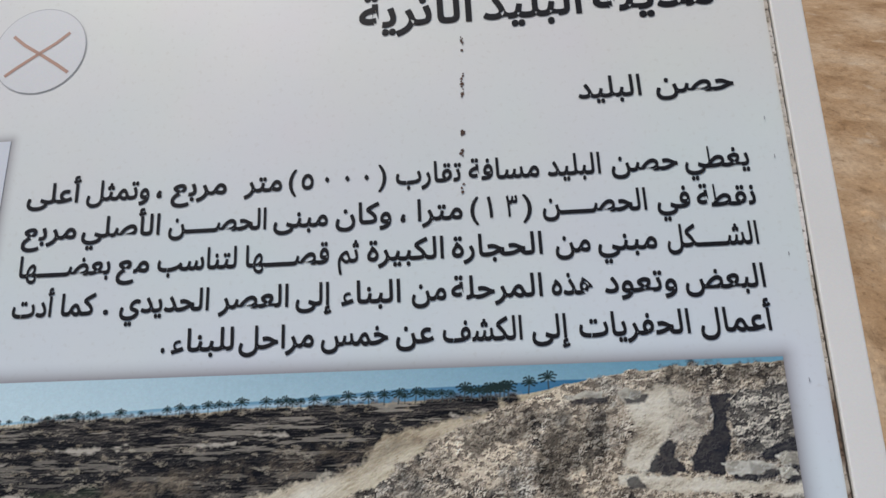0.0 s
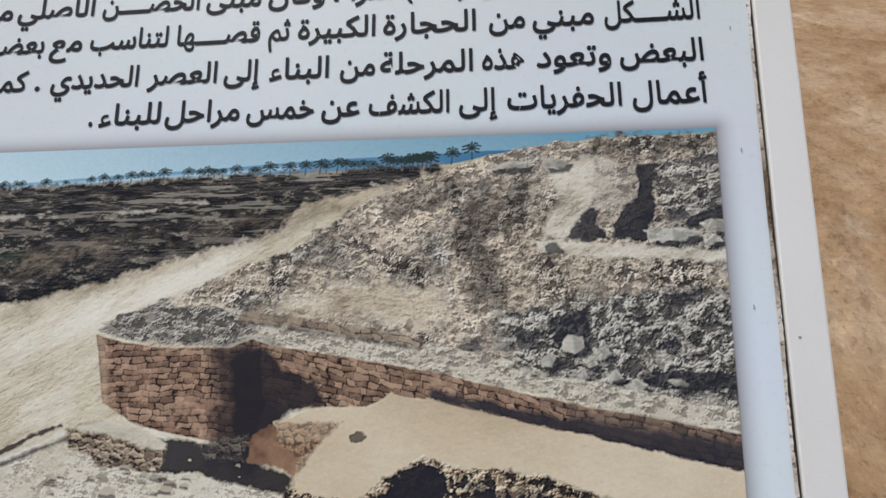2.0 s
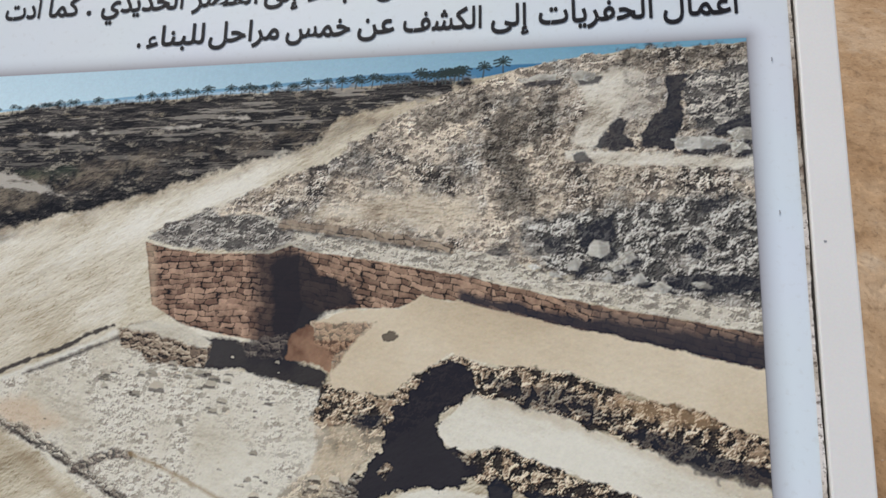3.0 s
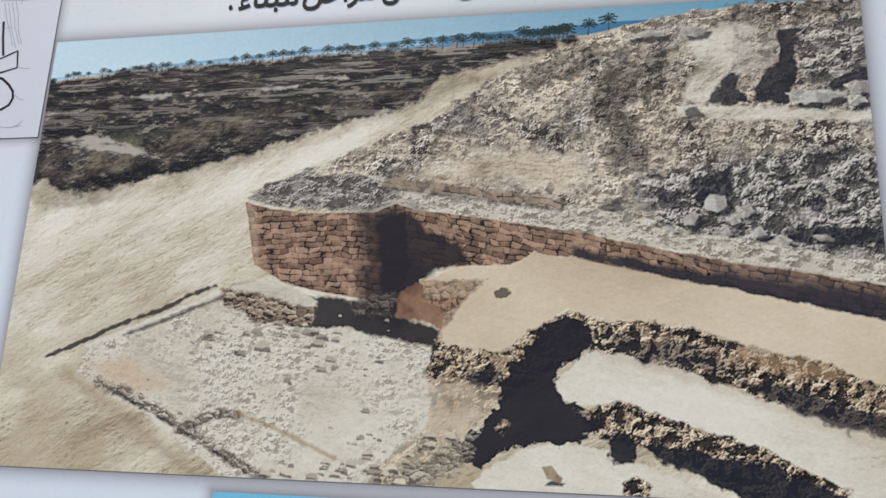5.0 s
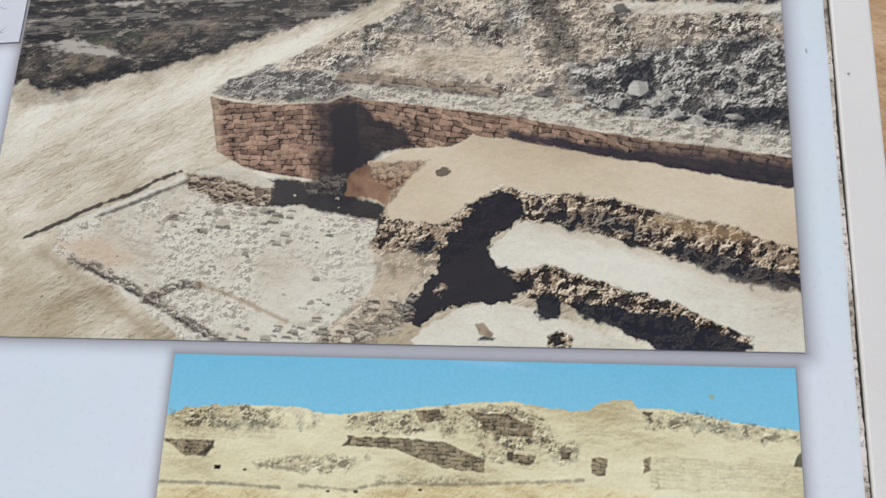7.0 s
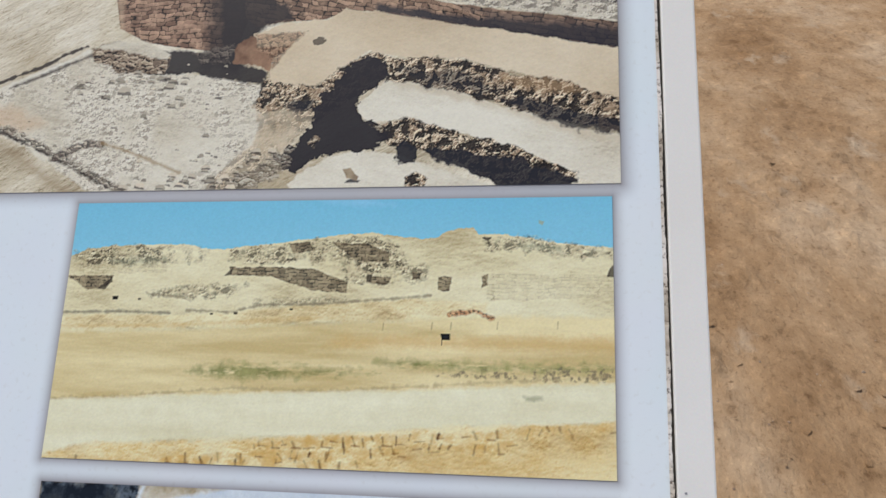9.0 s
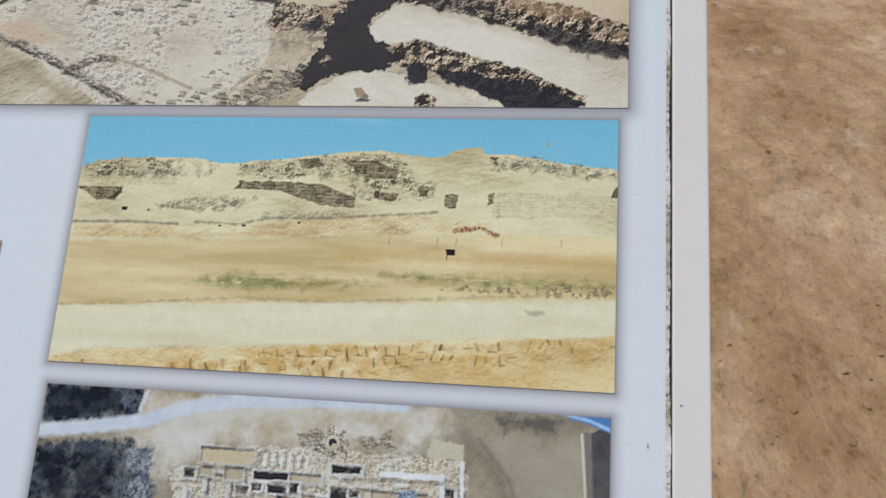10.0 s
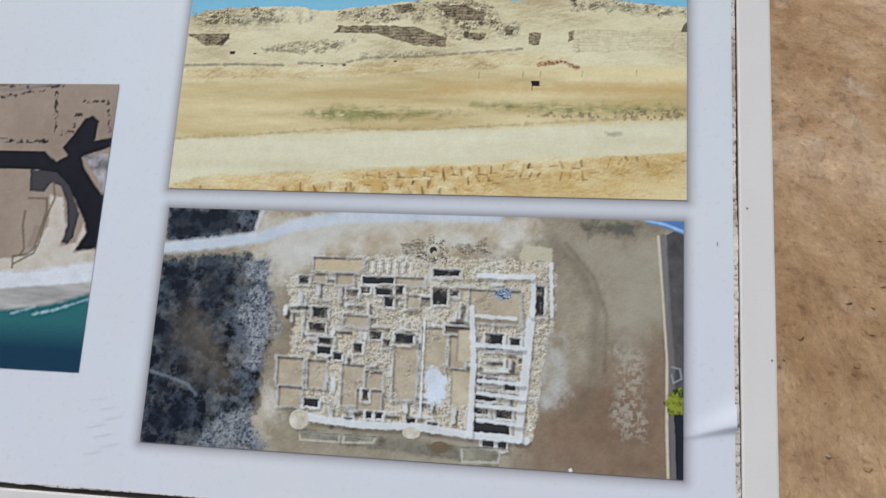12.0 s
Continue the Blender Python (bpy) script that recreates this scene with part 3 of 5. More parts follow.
class Canvas:
    """A flat colour field over a picture's area: u to the right and v down, both 0 to 1000 across the picture's width and height."""

    def __init__(self, box, columns, seed):
        self.box, self.seed = box, seed
        x0, y0, x1, y1 = box
        self.nx, self.ny = columns, int(columns * (y1 - y0) / (x1 - x0))
        self.xs, self.ys = np.linspace(x0, x1, self.nx), np.linspace(y1, y0, self.ny)
        self.u, self.v = np.meshgrid(np.linspace(0, 1000, self.nx, dtype=np.float32), np.linspace(0, 1000, self.ny, dtype=np.float32))
        self.ratio = (y1 - y0) / (x1 - x0)
        self.col = np.zeros((self.ny, self.nx, 3))
        self.rag = {}
        self.wx, self.wy = self.u, self.v * self.ratio

    def noise(self, size, seed, octaves=5, stretch=1.0, gain=0.55, win=np.s_[:, :]):
        return fbm(self.wx[win] / size / stretch, self.wy[win] / size, self.seed + seed, octaves, gain)

    def pile(self, *shape):
        """stones(), worked out only where it is laid."""
        return lambda win: self.stones(*shape, win=win)

    def courses(self, *shape):
        """masonry(), worked out only where it is laid."""
        return lambda win: self.masonry(*shape, win=win)

    def area(self, points, soft=2.0, ragged=6.0, size=14.0):
        """Coverage, 0 to 1, of a polygon whose rim is broken up by noise."""
        p = np.array(points, float)
        p[:, 1] *= self.ratio
        if size not in self.rag:
            self.rag[size] = (self.noise(size, 5, 4) * 2 - 1) + 0.4 * (self.noise(size * 0.35, 8, 4, 1.0, 0.6) * 2 - 1)
        win = self.window(p, ragged + soft + 6)
        x, y = self.wx[win], self.wy[win]
        best, inside = np.full(x.shape, 1e9), np.zeros(x.shape, bool)
        for (ax, ay), (bx, by) in zip(p, np.roll(p, -1, 0)):
            dx, dy = bx - ax, by - ay
            t = np.clip(((x - ax) * dx + (y - ay) * dy) / max(dx * dx + dy * dy, 1e-9), 0, 1)
            best = np.minimum(best, np.hypot(x - ax - t * dx, y - ay - t * dy))
            if dy:
                inside ^= ((ay > y) != (by > y)) & (x < dx * (y - ay) / dy + ax)
        d = np.where(inside, best, -best) + self.rag[size][win] * ragged
        return Patch(win, np.clip(d / (soft * 0.6) * 0.5 + 0.5, 0, 1), self.u.shape)

    def window(self, p, m):
        cols = np.searchsorted(self.wx[0], (p[:, 0].min() - m, p[:, 0].max() + m))
        rows = np.searchsorted(self.wy[:, 0], (p[:, 1].min() - m, p[:, 1].max() + m))
        return np.s_[rows[0] : rows[1], cols[0] : cols[1]]

    def line(self, points, width, soft=1.2, ragged=1.5):
        """Coverage of a broken line."""
        p = np.array(points, float)
        p[:, 1] *= self.ratio
        win = self.window(p, width / 2 + ragged + soft + 2)
        x, y = self.wx[win], self.wy[win]
        best = np.full(x.shape, 1e9)
        for (ax, ay), (bx, by) in zip(p, p[1:]):
            dx, dy = bx - ax, by - ay
            t = np.clip(((x - ax) * dx + (y - ay) * dy) / max(dx * dx + dy * dy, 1e-9), 0, 1)
            best = np.minimum(best, np.hypot(x - ax - t * dx, y - ay - t * dy))
        if 8.0 not in self.rag:
            self.rag[8.0] = self.noise(8.0, 6, 3) * 2 - 1
        return Patch(win, np.clip((width / 2 - best + self.rag[8.0][win] * ragged) / soft * 0.5 + 0.5, 0, 1), self.u.shape)

    def lay(self, mask, colour):
        if not isinstance(mask, Patch):
            mask = Patch(np.s_[:, :], mask, self.u.shape)
        under = self.col[mask.win]
        if min(under.shape[:2]) < 3:
            return
        over = colour(mask.win) if callable(colour) else colour[mask.win] if np.ndim(colour) == 3 else colour
        self.col[mask.win] = under + (over - under) * np.clip(mask.m, 0, 1)[..., None]

    def blend(self, f, a, b_):
        f = np.clip(f.full() if isinstance(f, Patch) else f, 0, 1)[..., None]
        return a * (1 - f) + b_ * f

    def stones(self, size, seed, light, mid, dark, flat=1.5, contrast=1.0, win=np.s_[:, :]):
        """Heaped broken stones: each with its own height and tone, bright above, with the shadow that it throws below."""
        w1, w2 = self.noise(size * 1.7, seed + 40, 4, win=win) - 0.5, self.noise(size * 1.7, seed + 44, 4, win=win) - 0.5
        x, y = (self.wx[win] + w1 * size * 1.1) / (size * flat), (self.wy[win] + w2 * size * 1.1) / size
        d1, d2, who = cells(x, y, self.seed + seed)
        e1, e2, who2 = cells(x * 2.6 + 7, y * 2.6 + 3, self.seed + seed + 9)
        grain = self.noise(size * 0.8, seed + 60, 5, 1.4, 0.75, win=win)
        h = np.clip((d2 - d1) * 2.2, 0, 1) ** 0.7 * (0.25 + 0.75 * who) + 0.4 * np.clip((e2 - e1) * 2.2, 0, 1) * who2 + 1.1 * grain
        step = self.wy[1, 0] - self.wy[0, 0]
        slope = (np.gradient(h, axis=0) - 0.35 * np.gradient(h, axis=1)) / step * size
        k = max(1, int(size * 0.30 / step))
        shade = np.zeros(h.shape)
        for n in (1, 2, 3):
            shade = np.maximum(shade, np.roll(h, (n * k, -n * k // 2), (0, 1)) - h - 0.16 * n)
        lit = 0.56 + 0.13 * contrast * np.clip(slope, -3, 3) + 0.42 * (who - 0.5) + 0.30 * (who2 - 0.5) + 0.35 * (grain - 0.5)
        c = np.where((lit > 0.5)[..., None], self.blend(lit * 2 - 1, mid, light), self.blend(lit * 2, dark, mid))
        return self.blend(np.clip(shade * 3.2 * contrast, 0, 0.92), c, dark * 0.75)

    def heap(self, *shape, **more):
        """boulders(), worked out only where it is laid."""
        return lambda win: self.boulders(*shape, win=win, **more)

    def boulders(self, size, seed, light, mid, dark, fill=0.85, flat=1.35, contrast=1.0, tone=0.5, win=np.s_[:, :]):
        """Rounded broken stones of three sizes on rough ground, lit from the upper left, with the shadows that they throw."""
        x0, y0 = self.wx[win], self.wy[win]
        warp_x, warp_y = self.noise(size * 0.8, seed + 40, 5, 1.0, 0.65, win=win) - 0.5, self.noise(size * 0.8, seed + 44, 5, 1.0, 0.65, win=win) - 0.5
        rough = self.noise(size * 1.1, seed + 60, 5, flat, 0.60, win=win)
        ridge = 1 - np.abs(2 * self.noise(size * 1.1, seed + 64, 5, flat, 0.62, win=win) - 1)
        spread = self.noise(size * 4, seed + 70, 4, 1.4, win=win)
        h, own = size * (0.8 * (rough - 0.5) + 0.40 * ridge), np.full(x0.shape, 0.5, np.float32)
        for k, (s, keep) in enumerate(((1.0, fill * 0.8), (0.52, fill), (0.27, fill * 0.8))):
            d1, d2, who = cells((x0 + warp_x * size * 1.5) / (size * s * flat) + 5.3 * k, (y0 + warp_y * size * 1.5) / (size * s) + 2.7 * k, self.seed + seed + 5 * k)
            there = np.mod(who * 37.7, 1.0) < keep * np.clip(spread * 3.0 - 0.7, 0.0, 1.1)
            dome = np.clip(1.0 - (d1 / (0.36 + 0.34 * who)) ** 2, 0, 1) ** 0.7 * np.clip((d2 - d1) * 3, 0, 1) ** 0.6
            rise = np.where(there, dome * s * size * (0.25 + 0.45 * who), 0.0)
            own = np.where(rise > 0.1 * size * s, who, own)
            h = h + rise
        step = self.wy[1, 0] - self.wy[0, 0]
        slope = (0.75 * np.gradient(h, axis=1) + 0.85 * np.gradient(h, axis=0)) / step
        shade = np.zeros(h.shape)
        for j in (1, 2, 3, 5, 7):
            n = max(1, int(round(j * size * 0.10 / step)))
            shade = np.maximum(shade, np.roll(h, (n, n), (0, 1)) - h - 0.42 * n * step)
        lit = tone + 0.21 * contrast * np.clip(slope, -1.9, 1.8) + 0.22 * (own - 0.5) + 0.35 * (rough - 0.5)
        c = np.where((lit > 0.5)[..., None], self.blend(lit * 2 - 1, mid, light), self.blend(lit * 2, dark, mid))
        return self.blend(np.clip(shade / (0.17 * size) * contrast, 0, min(0.92, 0.74 * contrast)), c, dark * 0.85)

    def dunes(self, size, seed, light, mid, dark, lean=0.0, flat=3.0, relief=0.12, win=np.s_[:, :]):
        """Trodden sand: soft drawn-out ripples and small scuffs lit from the upper left."""
        x0, y0 = self.wx[win], self.wy[win] + lean * self.wx[win]
        h = fbm(x0 / (size * flat), y0 / size, self.seed + seed, 6, 0.62)
        t = fbm(x0 / (size * 7), y0 / (size * 3.5), self.seed + seed + 9, 4)
        slope = 0.5 * np.gradient(h, axis=1) + np.gradient(h, axis=0)
        scuff = np.clip((fbm(x0 / 5, y0 / 3, self.seed + seed + 19, 4, 0.6) - 0.63) * 5, 0, 0.5)
        lit = 0.62 + relief * np.clip(slope / (slope.std() + 1e-6), -2.6, 2) + 1.6 * (t - 0.5) + 0.4 * (h - 0.5) - scuff * relief * 5
        return np.where((lit > 0.5)[..., None], self.blend(lit * 2 - 1, mid, light), self.blend(lit * 2, dark, mid))

    def masonry(self, course, seed, light, mid, joint, slant=0.0, slope=0.0, win=np.s_[:, :]):
        """Rough courses of squared stones with uneven dark joints."""
        y = (self.wy[win] - slope * self.wx[win]) / course + 1.3 * (self.noise(46, seed, 3, win=win) - 0.5) + 1.0 * (self.noise(15, seed + 1, 3, win=win) - 0.5)
        row = np.floor(y)
        x = (self.wx[win] + 15 * self.noise(14, seed + 2, 4, win=win)) / (course * 2.0) + np.mod(row * 0.618, 1.0) * 3
        x = x + 1.1 * (value_noise(x * 0.9, row * 7.7, seed + 3) - 0.5)
        f, g = x - np.floor(x), y - row
        who = lattice(seed + 4)[row.astype(int) & 255, np.floor(x).astype(int) & 255]
        rough, wear = self.noise(7, seed + 5, 4, win=win), self.noise(24, seed + 7, 3, win=win)
        edge = np.minimum(np.minimum(f, 1 - f) * 1.9, np.minimum(g * 1.2, 1 - g)) + 0.36 * (rough - 0.5)
        c = self.blend(who * 0.85 + 1.0 * (rough - 0.5) + 0.25 * (0.5 - g), mid, light)
        return self.blend(np.clip(1.1 - edge * 8.0, 0, 1) * np.clip(wear * 2.2 - 0.1, 0.25, 1), c, joint)

    def make(self, name, label):
        gx_, gy_ = np.meshgrid(self.xs, self.ys)
        speck = self.noise(3.0, 91, 3, 1.4, 0.8) - 0.5
        self.col *= (1 + 0.13 * speck)[..., None]
        soft = self.col.copy()
        for axis in (0, 1):
            soft = (np.roll(soft, 2, axis) + np.roll(soft, 1, axis) + soft + np.roll(soft, -1, axis) + np.roll(soft, -2, axis)) / 5
        self.col[3:-3, 3:-3] += 0.42 * (self.col - soft)[3:-3, 3:-3]
        return sheet_of(name, self.xs, self.ys, lift(gx_, gy_) + 0.0004, MAT_PRINT, panel, label, np.clip(self.col, 0.004, 0.95))


MAT_PRINT = print_material("photo_print", "ink")


def palm(c, u, v, size, rng):
    """A small dark palm standing on the skyline."""
    base = v * c.ratio
    top = base - size * 0.66
    lean = rng.uniform(-0.1, 0.1) * size
    c.lay(c.line([(u, v), (u + lean, top / c.ratio)], size * 0.10, 0.8, 0.1) * 0.85, ink(66, 70, 66))
    for k in range(9):
        a = math.pi * (k / 8) * 1.5 - 0.78
        ln = size * rng.uniform(0.36, 0.58)
        mx, my = u + lean + math.cos(a) * ln * 0.6, top - math.sin(a) * ln * 0.62 - size * 0.04
        c.lay(c.line([(u + lean, top / c.ratio), (mx, my / c.ratio), (mx + math.cos(a) * ln * 0.4, (my + size * 0.05) / c.ratio)], size * 0.11, 0.8, 0.2) * 0.92, ink(34, 48, 44))


def ruin_photograph():
    """Excavated round tower and curtain wall under a rubble mound, palms and sea behind."""
    c = Canvas(P1, 1180, 100)
    lo, hi, fine = c.noise(90, 1, 5), c.noise(22, 2, 5), c.noise(5, 3, 4)
    right = c.u / 1000
    c.col[:] = c.blend(right * 1.2 + (lo - 0.5) * 0.08 - c.v / 700, ink(202, 216, 214), ink(112, 153, 166))
    sea = c.area([(-21, 109), (-1, 97), (122, 82), (279, 66), (427, 56), (555, 43), (650, 40), (742, 35), (790, 35), (750, 120), (-15, 169)], 1.5, 0.3)
    c.lay(sea, c.blend(right * 1.25, ink(150, 184, 194), ink(54, 106, 136)))
    c.lay(c.line([(-2, 104), (122, 91), (279, 78), (435, 67), (520, 60)], 3.5, 2, 1) * 0.6, ink(208, 216, 214))
    # sand under everything else
    sand = c.dunes(20, 12, ink(230, 213, 186), ink(204, 184, 152), ink(150, 128, 98), 0.35, 2.0, 0.10)
    track = c.area([(298, 404), (354, 367), (410, 345), (470, 276), (551, 203), (640, 128), (600, 128), (520, 200), (406, 272), (293, 332), (131, 400), (20, 420), (-20, 700), (80, 740), (270, 600)], 18, 6)
    sand = c.blend(track * 0.7, sand, c.dunes(14, 15, ink(240, 225, 202), ink(220, 201, 172), ink(164, 140, 108), 0.45, 3.0, 0.12))
    sand = c.blend(np.clip((c.noise(60, 16, 5) - 0.5) * 4, 0, 0.5) * np.clip(c.v / 500 - 0.9, 0, 1), sand, ink(176, 152, 116))
    land = c.area([(-37, 123), (-12, 112), (41, 96), (122, 90), (194, 88), (279, 83), (369, 75), (428, 75), (499, 74), (576, 69), (650, 68), (683, 67), (716, 57), (742, 47), (814, 25), (877, 14), (949, 13), (1009, 8), (1078, 4), (1053, 1033), (-50, 1153), (-70, 587)], 1.5, 1.5)
    c.lay(land, sand)
    # dark scrub plain: drawn-out bushes far off, rounder ones near the track
    far = np.clip(c.v / 330, 0.16, 1)
    streak = fbm(c.wx / 34, c.wy / 4.2, 121, 6, 0.66)
    clump = fbm(c.wx / 17, c.wy / 8, 131, 6, 0.70)
    bush = streak * (1 - far) + clump * far
    slope = np.gradient(bush, axis=0) + 0.5 * np.gradient(bush, axis=1)
    lit = 0.22 + 0.16 * np.clip(slope / slope.std(), -2, 2) + 1.9 * (bush - 0.5)
    tone = np.where((lit > 0.5)[..., None], c.blend(lit * 2 - 1, ink(86, 77, 69), ink(158, 142, 124)), c.blend(lit * 2, ink(20, 20, 24), ink(86, 77, 69)))
    deep = np.clip((fbm(c.wx / 90, c.wy / 13, 141, 4) - 0.44) * 6, 0, 1)
    tone = c.blend(deep * 0.72, tone, c.blend(lit * 1.2 - 0.2, ink(18, 19, 23), ink(64, 60, 58)))
    pale = np.clip((fbm(c.wx / 60, c.wy / 5.5, 151, 5, 0.6) - 0.60) * 14, 0, 1) * np.clip(1.3 - c.v / 260, 0, 1)
    tone = c.blend(pale * 0.75, tone, ink(180, 164, 144))
    brown = c.area([(187, 239), (323, 200), (439, 172), (522, 155), (600, 120), (640, 110), (524, 200), (412, 228), (288, 265), (191, 300), (62, 359), (2, 341), (12, 271)], 14, 10)
    tone = c.blend(brown * np.clip(hi * 2.6 - 0.95, 0, 0.6), tone, c.dunes(9, 25, ink(170, 148, 120), ink(122, 104, 86), ink(50, 44, 40), 0.3, 2.4, 0.2))
    tone = c.blend(c.area([(100, 250), (180, 236), (195, 256), (120, 270)], 10, 8) * 0.45, tone, ink(70, 82, 58))
    verge = c.area([(-39, 111), (-12, 108), (122, 90), (279, 83), (428, 75), (576, 69), (683, 66), (700, 72), (655, 108), (612, 133), (590, 156), (548, 180), (508, 220), (448, 250), (404, 272), (350, 298), (293, 330), (250, 356), (191, 382), (131, 404), (77, 424), (25, 425), (-30, 380)], 9, 9)
    c.lay(verge * np.clip(0.05 + hi * 0.9, 0, 0.85), c.dunes(7, 27, ink(196, 172, 140), ink(146, 122, 96), ink(84, 70, 58), 0.3, 2.0))
    scrub = c.area([(-39, 109), (-12, 106), (122, 88), (279, 81), (428, 73), (576, 67), (683, 65), (692, 75), (640, 104), (600, 118), (530, 140), (512, 176), (503, 200), (448, 228), (406, 248), (350, 275), (293, 305), (250, 330), (191, 352), (131, 374), (77, 392), (40, 392), (20, 355), (-19, 376)], 5, 8)
    tone = tone * 0.78
    c.lay(scrub * np.clip(1.0 + 3.0 * (0.60 - clump), 0.6, 1), tone)
    for pts in ([(0, 190), (62, 180), (58, 187), (0, 199)], [(19, 262), (75, 246), (143, 285), (180, 316), (112, 296), (37, 276)], [(83, 154), (180, 152), (211, 144), (220, 156), (149, 163)], [(290, 152), (350, 146), (346, 152), (290, 158)], [(372, 132), (408, 128), (420, 142), (386, 146)], [(610, 100), (651, 96), (640, 108), (612, 112)]):
        c.lay(c.area(pts, 3, 5) * np.clip(c.noise(6, 26, 4, 4.0) * 5 - 1.9, 0, 0.9), ink(186, 170, 150))
    # mound of rubble: grey stones over pale dust
    L, M, D = ink(226, 208, 184), ink(160, 140, 118), ink(44, 39, 38)
    stone_small = c.boulders(11, 31, L, M, D, 0.9, 1.3, 1.15, 0.52)
    stone_large = c.boulders(17, 33, ink(220, 206, 186), ink(146, 133, 117), ink(40, 38, 38), 0.95, 1.4, 0.98, 0.53)
    dusty = c.boulders(8, 35, ink(232, 212, 184), ink(196, 172, 144), ink(80, 68, 60), 0.6, 1.5, 0.9, 0.56)
    heapy = c.blend(np.clip(c.noise(34, 36, 5) * 6 - 2.7, 0, 1), dusty, stone_small)
    heapy = c.blend(np.clip(c.noise(70, 39, 4) * 7 - 3.5, 0, 1) * 0.85, heapy, stone_large)
    heapy = heapy * (0.58 + 0.86 * c.noise(48, 38, 5))[..., None]
    mound = c.area([(300, 400), (354, 360), (402, 330), (470, 276), (517, 246), (551, 203), (575, 172), (618, 134), (684, 84), (725, 58), (802, 25), (877, 14), (949, 13), (1009, 8), (1078, 4), (1045, 647), (1003, 605), (864, 527), (746, 475), (622, 443), (529, 404), (446, 390), (400, 372)], 2.5, 6)
    c.lay(mound, heapy)
    c.lay(mound * np.clip((c.noise(55, 37, 4) - 0.47) * 5, 0, 1) * 0.6 * np.clip(1.35 - right * 1.25, 0, 1), dusty * np.array((1.0, 0.93, 0.85)))
    c.lay(c.area([(560, 330), (640, 320), (700, 350), (690, 400), (620, 392), (540, 380), (500, 362)], 18, 14) * 0.75, c.dunes(7, 43, ink(232, 212, 184), ink(206, 182, 150), ink(140, 116, 92)))
    dim = stone_small * 0.28
    for pts, k in (([(715, 153), (747, 104), (791, 105), (800, 173), (775, 209), (750, 232), (762, 283), (768, 369), (740, 385), (722, 340), (726, 290), (700, 240)], 0.85), ([(622, 148), (684, 95), (725, 84), (732, 120), (678, 172), (626, 190)], 0.75), ([(540, 232), (586, 182), (612, 180), (606, 221), (553, 243)], 0.7),
                   ([(855, 22), (886, 12), (1005, 10), (1010, 70), (986, 58), (927, 46), (885, 50)], 0.8), ([(640, 280), (690, 262), (700, 300), (660, 320)], 0.5), ([(470, 320), (500, 290), (520, 300), (500, 335)], 0.6)):
        c.lay(c.area(pts, 8, 13) * k * np.clip(0.5 + (hi - 0.35) * 2, 0.25, 1), dim)
    clean = c.dunes(9, 45, ink(228, 212, 188), ink(208, 190, 164), ink(150, 132, 110), 0.2, 1.6)
    c.lay(c.area([(812, 77), (854, 56), (886, 68), (871, 123), (850, 172), (838, 232), (806, 218), (822, 141)], 5, 7) * 0.9, clean)
    c.lay(c.area([(796, 232), (835, 236), (918, 246), (1007, 262), (1007, 283), (918, 276), (841, 267), (800, 255)], 3, 5) * 0.92, clean)
    c.lay(c.area([(868, 69), (905, 80), (904, 138), (885, 176), (866, 160), (862, 120)], 4, 6) * 0.6, c.heap(12, 47, L, ink(190, 174, 152), ink(84, 74, 68), 0.8, 1.8))
    c.lay(c.area([(748, 373), (833, 367), (914, 336), (1014, 343), (1009, 559), (920, 545), (864, 524), (794, 503), (754, 460)], 8, 10), stone_large * 0.97)
    c.lay(c.area([(934, 74), (1009, 46), (1009, 190), (950, 200), (930, 165)], 5, 8) * 0.9, c.heap(18, 48, L, ink(160, 148, 132), ink(42, 40, 42), 0.95, 1.7, 1.1))
    night = ink(37, 36, 41)
    for pts, k in (([(912, 78), (934, 76), (926, 123), (930, 165), (918, 236), (878, 236), (888, 190), (898, 165), (909, 140)], 0.93), ([(833, 229), (851, 185), (862, 168), (872, 168), (866, 200), (884, 237), (850, 236)], 0.9),
                   ([(957, 205), (980, 180), (1008, 157), (1008, 196), (985, 210)], 0.9), ([(813, 395), (852, 373), (855, 412), (844, 440), (815, 448)], 0.88), ([(775, 425), (798, 416), (806, 440), (800, 458), (778, 452)], 0.7),
                   ([(905, 502), (930, 492), (1009, 505), (1007, 530), (960, 528), (915, 522)], 0.85), ([(926, 440), (944, 420), (950, 450), (936, 462)], 0.75), ([(808, 243), (822, 238), (832, 262), (810, 264)], 0.8), ([(712, 445), (735, 432), (740, 455), (718, 458)], 0.7), ([(945, 350), (975, 344), (970, 366), (948, 368)], 0.6)):
        c.lay(c.area(pts, 2.5, 6) * k, night)
    block = c.boulders(26, 49, ink(232, 220, 202), ink(196, 182, 160), ink(120, 108, 94), 0.2, 1.6, 0.6, 0.6)
    rng = random.Random(17)
